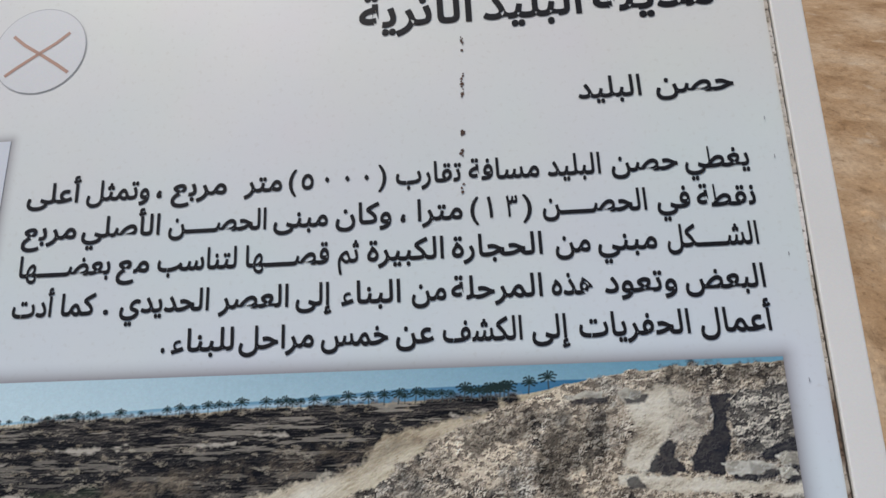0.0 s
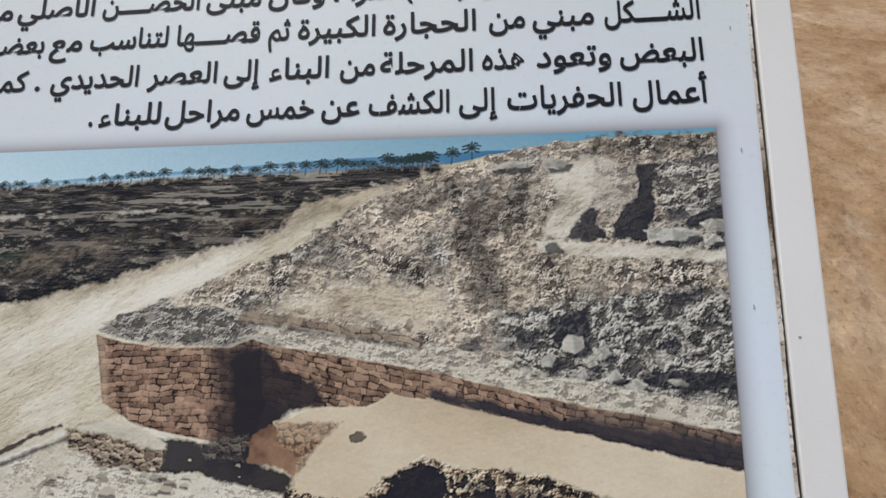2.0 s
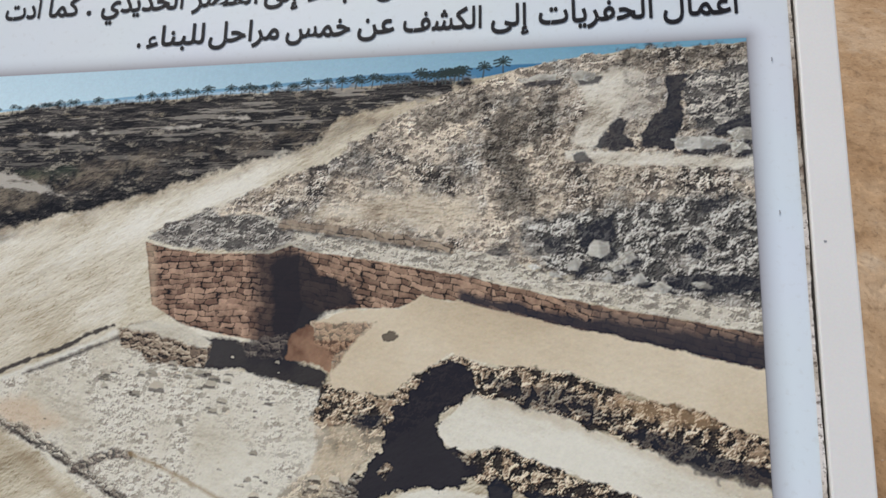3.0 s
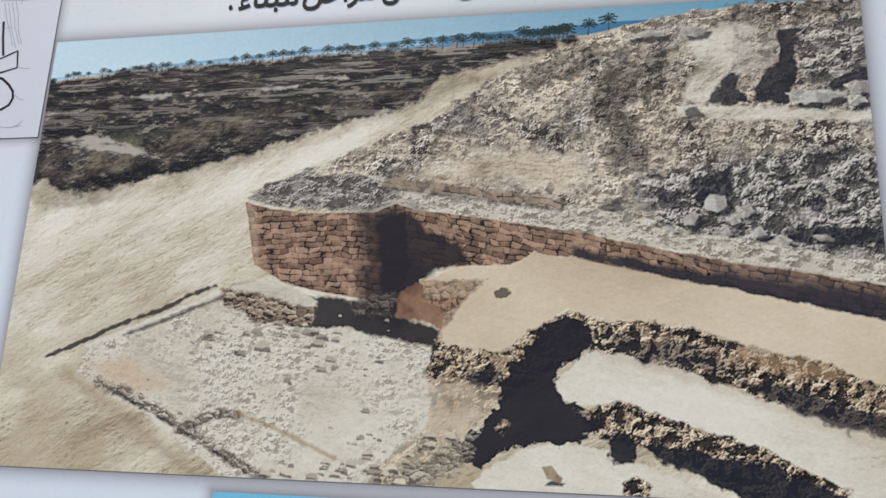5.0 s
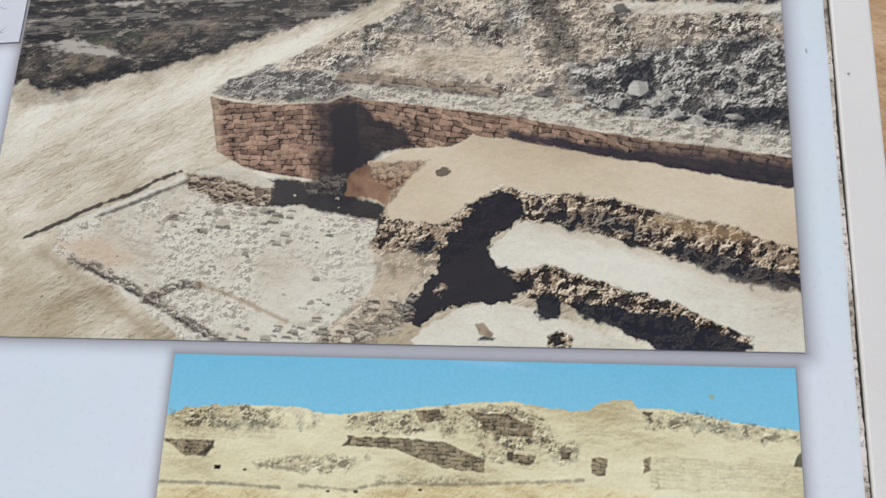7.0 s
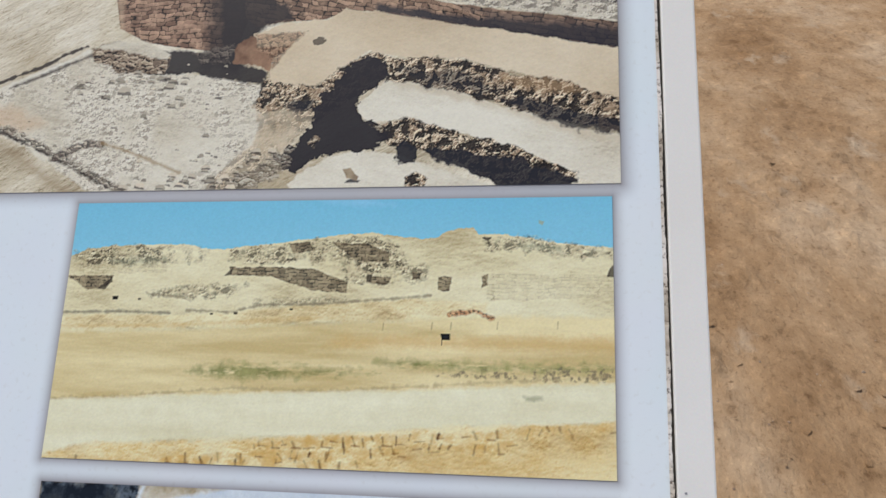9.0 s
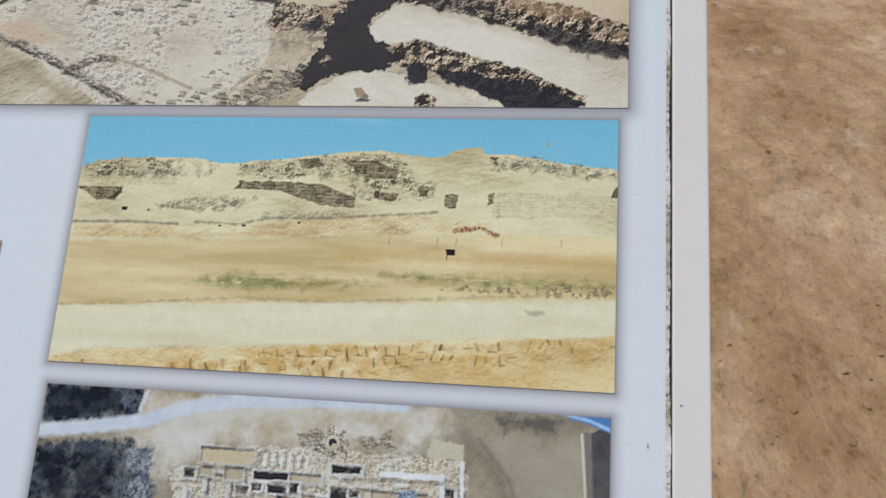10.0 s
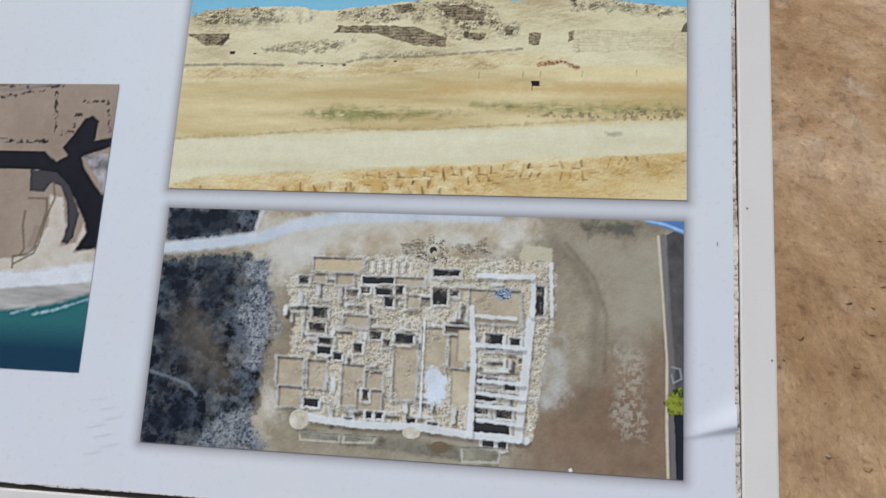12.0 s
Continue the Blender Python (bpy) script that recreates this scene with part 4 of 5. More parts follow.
    for pts in ([(916, 216), (928, 209), (955, 214), (972, 219), (976, 230), (947, 241), (922, 239)], [(976, 204), (985, 194), (1003, 197), (1005, 221), (984, 223)], [(976, 228), (990, 226), (997, 240), (982, 248)], [(806, 63), (817, 57), (835, 62), (831, 78), (810, 79)], [(745, 70), (770, 62), (790, 62), (788, 74), (750, 80)],
                [(824, 440), (832, 424), (846, 430), (850, 452), (838, 462), (826, 456)], [(858, 452), (868, 446), (876, 460), (868, 476), (858, 470)], [(804, 470), (811, 460), (819, 470), (814, 488), (804, 486)], [(838, 500), (846, 494), (853, 508), (844, 518)], [(868, 500), (880, 494), (887, 508), (874, 518)], [(889, 522), (900, 510), (911, 520), (904, 534), (893, 536)], [(932, 512), (946, 508), (953, 518), (940, 525)], [(782, 492), (791, 488), (796, 500), (786, 504)], [(814, 512), (822, 507), (829, 520), (820, 528)], [(846, 474), (856, 468), (862, 482), (852, 490)], [(760, 478), (768, 472), (774, 482), (765, 488)]):
        q = [(x + 6, y + 11) for x, y in pts]
        c.lay(c.area(q, 3, 3) * 0.85, night)
        c.lay(c.area(pts, 1.6, 3.2, 8.0), block * rng.uniform(0.72, 1.0))
        mid_x, low = sum(p[0] for p in pts) / len(pts), max(p[1] for p in pts)
        c.lay(c.area([(max(x, mid_x + 1), min(low, y + 5)) for x, y in pts], 3, 2) * 0.45, ink(92, 84, 76))
    # walkway on the wall and paved tower top
    slab = c.boulders(8, 41, ink(228, 213, 190), ink(200, 182, 156), ink(92, 80, 70), 0.6, 2.2, 0.75, 0.56)
    walkway = c.area([(297, 412), (325, 390), (375, 366), (444, 362), (487, 387), (528, 397), (620, 436), (684, 440), (746, 468), (794, 506), (864, 517), (920, 538), (1005, 566), (1003, 605), (864, 566), (794, 538), (684, 496), (589, 467), (502, 440), (481, 428), (456, 445), (379, 442), (318, 430)], 2, 3)
    c.lay(walkway, slab)
    c.lay(c.area([(297, 412), (319, 386), (368, 360), (440, 366), (490, 398), (481, 426), (454, 444), (385, 440), (325, 430)], 3, 4) * 0.9, c.heap(11, 46, ink(206, 192, 172), ink(138, 125, 111), ink(48, 43, 42), 0.95, 1.9, 1.1, 0.52))
    c.lay(c.line([(470, 384), (541, 402), (595, 416), (672, 441)], 12, 2, 3) * 0.9, c.courses(8, 47, ink(176, 150, 122), ink(128, 106, 86), ink(44, 38, 36), 0, 0.18))
    c.lay(c.line([(478, 398), (541, 416), (595, 430), (672, 453)], 3, 2, 2) * 0.7, night)
    # faces of tower and wall
    tower = c.area([(296, 422), (334, 439), (379, 450), (456, 450), (483, 432), (502, 443), (506, 548), (495, 619), (462, 640), (414, 626), (357, 605), (315, 562)], 1.6, 1.5)
    c.lay(tower, c.courses(6.6, 51, ink(188, 148, 118), ink(116, 86, 68), ink(38, 30, 28)))
    c.lay(c.area([(296, 422), (309, 429), (321, 569), (315, 562)], 6, 2) * 0.35, ink(205, 175, 140))
    c.lay(c.area([(433, 450), (483, 432), (516, 446), (533, 559), (518, 608), (497, 703), (443, 682), (446, 559)], 16, 7) * 0.86, ink(42, 35, 36))
    wall = c.area([(493, 443), (589, 467), (684, 496), (794, 541), (864, 566), (1003, 608), (1003, 678), (916, 643), (792, 598), (686, 552), (645, 545), (616, 566), (558, 566), (516, 576), (500, 548)], 1.6, 2)
    c.lay(wall, c.courses(6.8, 61, ink(182, 144, 114), ink(112, 84, 66), ink(38, 31, 29), 0, 0.24))
    c.lay(c.area([(686, 531), (794, 573), (862, 591), (1003, 626), (1003, 678), (916, 647), (792, 598), (686, 552)], 6, 4) * 0.93, ink(46, 43, 47))
    c.lay(c.area([(794, 548), (864, 569), (1003, 608), (1003, 636), (862, 605)], 8, 4) * 0.55, ink(66, 58, 56))
    c.lay(c.area([(462, 460), (500, 446), (520, 492), (558, 513), (568, 559), (524, 583), (518, 608), (495, 657), (471, 657)], 5, 6) * 0.93, ink(40, 35, 37))
    # platform, pit and trenches
    tan = c.dunes(34, 70, ink(226, 203, 170), ink(206, 179, 143), ink(166, 138, 104), -0.25, 1.6, 0.05)
    tan = c.blend(0.5, tan, c.blend(lo * 1.4 - 0.2, ink(200, 172, 136), ink(224, 202, 170)))
    pale = c.dunes(30, 77, ink(228, 213, 188), ink(212, 195, 168), ink(168, 147, 118), -0.25, 1.5, 0.06)
    pebbly = c.boulders(6, 71, ink(234, 219, 196), ink(216, 199, 173), ink(120, 100, 82), 0.5, 1.8, 0.7, 0.58)
    yard = c.area([(112, 745), (272, 622), (319, 661), (404, 689), (458, 703), (537, 735), (545, 812), (529, 914), (470, 1016), (365, 1026), (311, 1005), (245, 935), (191, 879), (102, 794)], 4, 5)
    c.lay(yard, c.blend(c.noise(45, 76, 4) * 3.2 - 1.0, pale, pebbly))
    c.lay(c.area([(346, 633), (400, 629), (456, 643), (487, 619), (497, 675), (539, 699), (541, 735), (499, 724), (431, 696), (377, 696), (327, 678)], 3, 5) * 0.96, ink(44, 39, 40))
    c.lay(c.area([(276, 615), (315, 594), (386, 633), (398, 647), (390, 692), (321, 685), (282, 650)], 3, 5), c.pile(8, 73, ink(196, 172, 142), ink(134, 110, 88), ink(52, 44, 40), 1.6))
    c.lay(c.area([(286, 612), (315, 594), (357, 605), (398, 640), (392, 657), (346, 636)], 3, 4) * 0.9, pale)
    c.lay(c.area([(429, 640), (487, 619), (483, 668), (464, 678), (437, 668)], 3, 8) * 0.6, c.pile(8, 74, ink(150, 132, 112), ink(96, 82, 72), ink(40, 35, 36)))
    c.lay(c.area([(493, 619), (518, 601), (591, 594), (568, 636), (545, 661), (543, 703), (529, 685), (489, 671)], 2, 4), c.blend(hi * 1.5 - 0.3, ink(112, 78, 58), ink(176, 134, 102)))
    platform = c.area([(516, 598), (553, 573), (616, 566), (643, 541), (686, 552), (792, 594), (916, 643), (1003, 678), (1011, 815), (955, 784), (914, 749), (860, 721), (804, 685), (732, 682), (678, 657), (649, 689), (607, 745), (543, 745), (541, 699), (560, 654), (568, 633), (524, 633)], 2, 4)
    c.lay(platform, tan)
    c.lay(c.area([(518, 598), (591, 594), (560, 654), (545, 699), (541, 654), (522, 636)], 3, 4) * 0.75, c.pile(9, 75, ink(186, 148, 114), ink(148, 112, 84), ink(78, 58, 46), 1.0))
    rub = c.boulders(13, 82, ink(230, 206, 172), ink(160, 130, 100), ink(32, 28, 29), 0.9, 1.35, 1.25, 0.50)
    c.lay(c.area([(533, 714), (562, 735), (607, 745), (624, 721), (676, 657), (709, 671), (692, 752), (626, 808), (613, 833), (564, 801), (539, 815), (526, 791)], 3, 7), rub)
    c.lay(c.area([(529, 805), (564, 801), (616, 815), (584, 889), (560, 921), (529, 967), (495, 1012), (456, 1016), (493, 949), (528, 882)], 4, 8) * 0.8, c.blend(hi, tan, rub))
    floor2 = c.area([(665, 798), (692, 749), (715, 731), (790, 759), (846, 801), (951, 865), (1013, 889), (1014, 1040), (937, 970), (881, 921), (800, 872), (732, 833), (686, 844), (669, 819)], 2, 4)
    c.lay(floor2, pale)
    c.lay(c.area([(715, 731), (790, 759), (846, 798), (951, 861), (1007, 886), (1005, 907), (951, 889), (850, 819), (779, 777), (721, 752)], 8, 5) * 0.6, tan * 0.85)
    c.lay(c.area([(686, 664), (732, 678), (804, 685), (864, 731), (924, 745), (1016, 812), (1013, 889), (962, 865), (910, 837), (846, 805), (790, 763), (750, 749), (703, 731)], 2.5, 6), rub)
    c.lay(c.area([(715, 696), (802, 721), (831, 735), (858, 787), (790, 759), (744, 745)], 6, 12) * 0.6, night)
    c.lay(c.area([(841, 787), (879, 787), (922, 815), (1003, 851), (1013, 889), (951, 872), (904, 837)], 4, 7) * 0.85, night)
    c.lay(c.area([(852, 735), (924, 745), (955, 777), (922, 784), (875, 763)], 6, 9) * 0.5, ink(178, 140, 100))
    c.lay(c.area([(580, 991), (597, 960), (630, 924), (663, 910), (721, 917), (754, 946), (841, 998), (742, 1030), (605, 1044)], 2.5, 4), pale)
    c.lay(c.area([(686, 844), (732, 833), (800, 872), (881, 914), (947, 974), (935, 1019), (852, 998), (798, 942), (744, 910), (711, 903)], 2.5, 6), rub)
    c.lay(c.area([(750, 907), (800, 917), (875, 931), (906, 963), (947, 991), (914, 1023), (852, 998), (788, 946)], 3, 7) * 0.95, night)
    c.lay(c.area([(719, 900), (734, 889), (750, 907), (746, 942), (732, 949), (721, 935)], 2, 7) * 0.97, night)
    deep = c.area([(676, 661), (701, 685), (707, 721), (686, 749), (667, 791), (674, 830), (703, 844), (721, 868), (696, 896), (690, 910), (653, 914), (622, 924), (595, 953), (589, 963), (572, 946), (560, 928), (582, 893), (605, 847), (616, 815), (609, 798), (628, 742), (649, 703)], 2.0, 11)
    c.lay(deep * 0.98, ink(39, 35, 39))
    c.lay(c.area([(603, 886), (614, 865), (620, 882), (613, 907)], 2, 6) * 0.7, rub)
    c.lay(c.area([(686, 847), (721, 840), (732, 879), (715, 900), (709, 868)], 3, 6) * 0.55, rub)
    c.lay(c.area([(562, 777), (607, 780), (603, 801), (570, 801)], 3, 8) * 0.8, night)
    c.lay(c.area([(562, 917), (595, 886), (566, 974), (506, 1012), (499, 981)], 4, 12) * 0.75, c.pile(10, 83, ink(206, 192, 168), ink(140, 122, 102), ink(48, 42, 40)))
    # kerbs and loose stones of the yard
    c.lay(c.line([(60, 766), (110, 728), (153, 692), (203, 661), (238, 629), (269, 608)], 5, 1.2, 2.5) * 0.94, ink(62, 53, 47))
    c.lay(c.line([(112, 742), (158, 707), (207, 675), (245, 647), (272, 622)], 5, 2, 2) * 0.8, ink(224, 210, 188))
    c.lay(c.line([(158, 717), (213, 682), (249, 654), (276, 636)], 4.5, 2, 2.5) * 0.85, ink(70, 60, 54))
    c.lay(c.area([(108, 780), (162, 763), (222, 819), (187, 844), (141, 822)], 14, 8) * 0.45, ink(196, 150, 104))
    c.lay(c.line([(87, 798), (122, 837), (186, 903), (255, 988), (300, 1033)], 12, 6, 4) * 0.55, ink(160, 134, 102))
    c.lay(c.line([(133, 819), (168, 837), (234, 893), (272, 931), (323, 977), (359, 1012)], 12, 2, 5) * 0.85, c.pile(7, 85, ink(214, 198, 172), ink(132, 114, 94), ink(52, 44, 40), 1.4))
    c.lay(c.line([(143, 826), (236, 903), (330, 991)], 3, 1.5, 3) * 0.75, ink(56, 48, 44))
    c.lay(c.line([(243, 910), (271, 889), (290, 875), (311, 882)], 11, 2, 5) * 0.85, c.pile(9, 87, ink(200, 180, 152), ink(110, 92, 78), ink(40, 36, 36), 1.2))
    c.lay(c.line([(313, 875), (359, 903), (402, 935), (429, 956)], 5, 2, 2.5) * 0.6, ink(150, 118, 76))
    rng = random.Random(9)
    for box, n, big in (((380, 585, 600, 640), 30, 8), ((450, 600, 620, 630), 14, 12), ((250, 560, 700, 800), 70, 5), ((520, 650, 680, 680), 9, 9), ((640, 780, 800, 870), 30, 10), ((480, 830, 640, 872), 20, 10)):
        spots = [(-14, 664), (560, 654), (568, 1005), (29, 1054)]
        for _ in range(n):
            fx_, fy_ = rng.uniform(box[0], box[2]) / 800, (rng.uniform(box[1], box[3]) - 560) / 320
            a = np.array(spots, float)
            u, v = (a[0] * (1 - fx_) + a[1] * fx_) * (1 - fy_) + (a[3] * (1 - fx_) + a[2] * fx_) * fy_
            s = rng.uniform(0.3, 1) ** 1.6 * big * 0.85
            e = s / c.ratio
            c.lay(c.area([(u - s, v + 0.5 * e), (u + s, v + 0.7 * e), (u + s * 0.8, v + 0.1 * e), (u - s * 0.8, v)], 1.5, 2) * 0.75, ink(62, 52, 46))
            c.lay(c.area([(u - s, v + 0.1 * e), (u - s * 0.4, v - 0.5 * e), (u + s * 0.7, v - 0.4 * e), (u + s, v + 0.25 * e)], 1.5, 3, 8.0), ink(*(np.array((206, 186, 158)) * rng.uniform(0.72, 1.08))))
    c.lay(c.area([(663, 977), (676, 984), (674, 988), (657, 988)], 2, 2) * 0.9, night)
    c.lay(c.area([(653, 956), (663, 953), (674, 974), (672, 984), (659, 977)], 1.6, 1.5), c.blend(hi * 1.4 - 0.2, ink(120, 98, 76), ink(190, 164, 130)))
    c.lay(c.area([(734, 977), (748, 967), (765, 981), (759, 1002), (736, 1005)], 2, 3), rub * 1.1)
    c.lay(c.area([(601, 622), (609, 615), (616, 622), (613, 629), (603, 629)], 1.6, 5) * 0.9, ink(92, 78, 64))
    # palms on the shore
    rng = random.Random(4)
    line = np.array([(-6, 112), (41, 98), (122, 92), (194, 90), (279, 85), (369, 77), (428, 77), (499, 76), (576, 71), (650, 70), (683, 69)], float)
    s = 0.0
    while s < 0.99:
        k = np.interp(s, np.linspace(0, 1, len(line)), np.arange(len(line)))
        a, b_ = line[int(k)], line[min(int(k) + 1, len(line) - 1)]
        u, v = a + (b_ - a) * (k - int(k))
        palm(c, u, v + 2, (9 + 10 * s) * rng.uniform(0.75, 1.2), rng)
        s += rng.uniform(0.010, 0.026) * (1.7 if rng.random() < 0.25 else 1)
    for u, v in [(674, 70), (703, 62), (727, 52)]:
        palm(c, u, v, 20, rng)
    c.make("photograph", "printed photograph of an excavated round tower and rubble mound")


def fort_photograph():
    """Long view of a yellow ruined fort under a blue sky."""
    c = Canvas(P2, 640, 300)
    lo, hi, fine = c.noise(120, 1, 5, 2.0), c.noise(24, 2, 5), c.noise(6, 3, 4)
    band = c.noise(30, 4, 5, 8.0)
    c.col[:] = c.blend(c.v / 300 + (lo - 0.5) * 0.5, ink(120, 184, 202), ink(140, 195, 208))
    c.lay(c.area([(479, 0), (565, 0), (618, 24), (524, 18)], 12, 8) * 0.3, ink(170, 205, 225))
    sand = c.dunes(26, 13, ink(236, 220, 178), ink(222, 203, 158), ink(184, 160, 116), -0.1, 2.4, 0.07)
    c.lay(c.area([(-81, 305), (-12, 237), (4, 216), (37, 189), (76, 179), (161, 173), (239, 176), (273, 194), (306, 193), (370, 178), (413, 168), (486, 148), (528, 139), (580, 133), (632, 146), (673, 158), (693, 154), (717, 127), (732, 118), (762, 117), (771, 143), (803, 139), (862, 155), (910, 176), (1002, 195), (1025, 199), (1024, 1071), (-24, 1195)], 1.5, 3, 10.0), sand)
    rock = c.boulders(8, 11, ink(238, 222, 182), ink(190, 168, 128), ink(62, 54, 42), 0.85, 1.7, 1.15, 0.50)
    for pts, k in (([(8, 199), (82, 184), (239, 180), (279, 203), (265, 244), (177, 256), (8, 260)], 0.85), ([(317, 202), (424, 172), (507, 153), (622, 159), (655, 238), (627, 326), (556, 320), (532, 241), (448, 248), (363, 255), (319, 238)], 0.85), ([(778, 152), (862, 159), (998, 203), (998, 229), (911, 227), (833, 199), (784, 200)], 0.8),
                   ([(521, 242), (635, 247), (706, 258), (677, 316), (576, 332), (535, 321)], 0.75), ([(168, 361), (216, 341), (367, 331), (348, 363), (252, 389), (175, 387)], 0.7), ([(371, 393), (537, 377), (538, 407), (372, 419)], 0.55)):
        c.lay(c.area(pts, 6, 10) * k * np.clip(hi * 4.2 - 1.15, 0, 1), rock)
    for pts in ([(74, 235), (192, 223), (199, 246), (99, 258)], [(833, 173), (915, 188), (911, 206), (838, 194)]):
        c.lay(c.area(pts, 8, 8) * 0.5, ink(142, 138, 108))
    stone_wall = c.masonry(6.0, 21, ink(168, 146, 110), ink(104, 87, 64), ink(36, 31, 27))
    grey_wall = c.masonry(6.0, 25, ink(224, 206, 164), ink(196, 174, 132), ink(150, 128, 92))
    dark = ink(62, 52, 42)
    for pts, w in (([(319, 265), (429, 265), (479, 276), (540, 324), (540, 365), (474, 353), (399, 300), (319, 300)], stone_wall), ([(424, 171), (465, 165), (479, 200), (438, 212)], stone_wall), ([(510, 171), (571, 176), (612, 206), (612, 247), (573, 247), (546, 235)], stone_wall),
                   ([(-3, 300), (91, 300), (83, 341), (44, 359)], stone_wall), ([(19, 259), (199, 253), (197, 288), (22, 294)], grey_wall), ([(701, 300), (726, 300), (723, 353), (701, 353)], stone_wall), ([(654, 282), (673, 282), (670, 312), (657, 312)], stone_wall),
                   ([(582, 300), (618, 306), (612, 329), (576, 329)], stone_wall), ([(778, 300), (787, 294), (789, 335), (778, 341)], stone_wall), ([(795, 288), (1000, 294), (1000, 376), (795, 388)], grey_wall), ([(787, 300), (798, 294), (801, 388), (787, 388)], grey_wall)):
        c.lay(c.area(pts, 1.8, 3) * (0.92 if w is stone_wall else 0.38), w)
    for pts in ([(307, 300), (324, 271), (324, 300)], [(61, 353), (89, 306), (91, 324), (78, 353)], [(576, 294), (584, 294), (584, 324), (573, 324)], [(994, 271), (1003, 253), (1003, 300), (989, 300)], [(427, 235), (440, 224), (435, 247)], [(778, 153), (792, 153), (789, 176)]):
        c.lay(c.area(pts, 2, 3) * 0.85, dark)
    edge = c.dunes(8, 27, ink(238, 220, 172), ink(222, 194, 140), ink(180, 146, 96), -0.05, 1.6, 0.10)
    c.lay(c.area([(-6, 459), (213, 453), (330, 441), (435, 418), (640, 388), (690, 388), (787, 400), (789, 435), (643, 465), (438, 482), (227, 506), (-6, 512)], 5, 5) * 0.8, edge)
    c.lay(c.line([(-13, 500), (117, 497), (226, 492), (333, 478), (499, 457)], 5, 4, 3) * 0.5, ink(206, 166, 100))
    c.lay(c.line([(-3, 447), (114, 441), (213, 447)], 4, 2, 3) * 0.7, ink(118, 108, 88))
    c.lay(c.line([(244, 435), (330, 441), (382, 412), (499, 406), (640, 382), (690, 371)], 3.5, 2, 4) * 0.65, ink(128, 112, 86))
    c.lay(c.line([(163, 371), (219, 382), (252, 376)], 5, 2, 4) * 0.6, ink(120, 104, 80))
    field = c.area([(-39, 524), (227, 512), (438, 488), (643, 465), (789, 447), (1006, 447), (1006, 718), (-39, 794)], 8, 4)
    c.lay(field, c.blend(band * 1.9 - 0.45 + (lo - 0.5), ink(204, 175, 118), ink(236, 213, 160)))
    c.lay(c.area([(543, 524), (742, 524), (1003, 518), (1003, 571), (742, 565), (504, 565)], 14, 8) * 0.5, ink(206, 160, 92))
    grass = c.noise(7, 31, 4, 3.0)
    for pts, k in (([(258, 665), (341, 635), (427, 641), (507, 647), (607, 653), (510, 671), (366, 688)], 1.0), ([(596, 618), (704, 612), (792, 618), (934, 618), (997, 618), (997, 635), (839, 647), (745, 641), (645, 629)], 1.0)):
        c.lay(c.area(pts, 14, 9) * np.clip(grass * 3.4 - 0.95, 0, 0.85) * k, c.blend(hi * 1.5 - 0.2, ink(100, 104, 52), ink(158, 150, 88)))
    c.lay(c.area([(726, 647), (1000, 624), (997, 682), (839, 671), (706, 665)], 5, 8) * np.clip(c.noise(6, 33, 4) * 5 - 2.5, 0, 1) * 0.8, ink(126, 110, 84))
    c.lay(c.line([(-6, 782), (136, 765), (346, 724), (510, 729), (648, 706), (803, 682), (997, 653)], 3, 3, 6) * 0.5, ink(160, 136, 96))
    c.lay(c.area([(-17, 788), (244, 753), (648, 718), (1000, 676), (1000, 812), (748, 841), (457, 888), (252, 912), (-11, 976)], 6, 4), c.blend(band + (hi - 0.5) * 0.6, ink(220, 204, 162), ink(240, 227, 190)))
    c.lay(c.area([(850, 729), (884, 724), (884, 741), (856, 747)], 5, 4) * 0.5, ink(130, 128, 92))
    rim = c.area([(-14, 1000), (75, 941), (255, 924), (388, 906), (518, 882), (673, 853), (767, 835), (1000, 812), (1006, 1059), (753, 1059), (366, 1041), (-17, 1047)], 6, 6)
    c.lay(rim * np.clip(0.35 + c.noise(40, 36, 3) * 1.1, 0, 1), c.dunes(16, 36, ink(238, 218, 168), ink(224, 190, 128), ink(192, 148, 84), -0.08, 1.6, 0.10))
    rng = random.Random(23)
    # rough kerb of blocks: ochre hollows and dark upright gaps
    for row, start, end, n in ((0, (378, 920), (996, 820), 34), (1, (206, 982), (843, 888), 32), (2, (46, 998), (580, 972), 18)):
        for k in range(n):
            f = (k + rng.uniform(0.1, 0.9)) / n
            u, v = start[0] + (end[0] - start[0]) * f, start[1] + (end[1] - start[1]) * f + rng.uniform(-8, 8)
            w, tall = rng.uniform(5, 15), rng.uniform(10, 36)
            c.lay(c.area([(u - w, v + 4), (u + w, v - 4), (u + w * 0.8, v + tall), (u - w * 0.6, v + tall)], 7, 5) * rng.uniform(0.3, 0.75), ink(210, 162, 88))
            if rng.random() < 0.75:
                lean = rng.uniform(-3, 5)
                c.lay(c.line([(u, v), (u + lean, v + tall * 0.6), (u + lean * 1.6, v + tall)], rng.uniform(1.2, 3.6), 2.0, 2.2) * rng.uniform(0.35, 0.9), ink(90, 54, 26))
            if rng.random() < 0.4:
                c.lay(c.line([(u, v + tall), (u + rng.uniform(8, 18), v + tall + rng.uniform(-6, 3))], 1.8, 1.6, 1.2) * 0.7, ink(120, 74, 34))
    c.lay(c.area([(676, 929), (845, 929), (1006, 900), (1006, 1018), (753, 1029), (657, 988)], 14, 8) * 0.6, c.dunes(20, 44, ink(232, 204, 146), ink(214, 172, 104), ink(184, 138, 76), -0.1, 2.0, 0.1))
    black = ink(34, 32, 34)
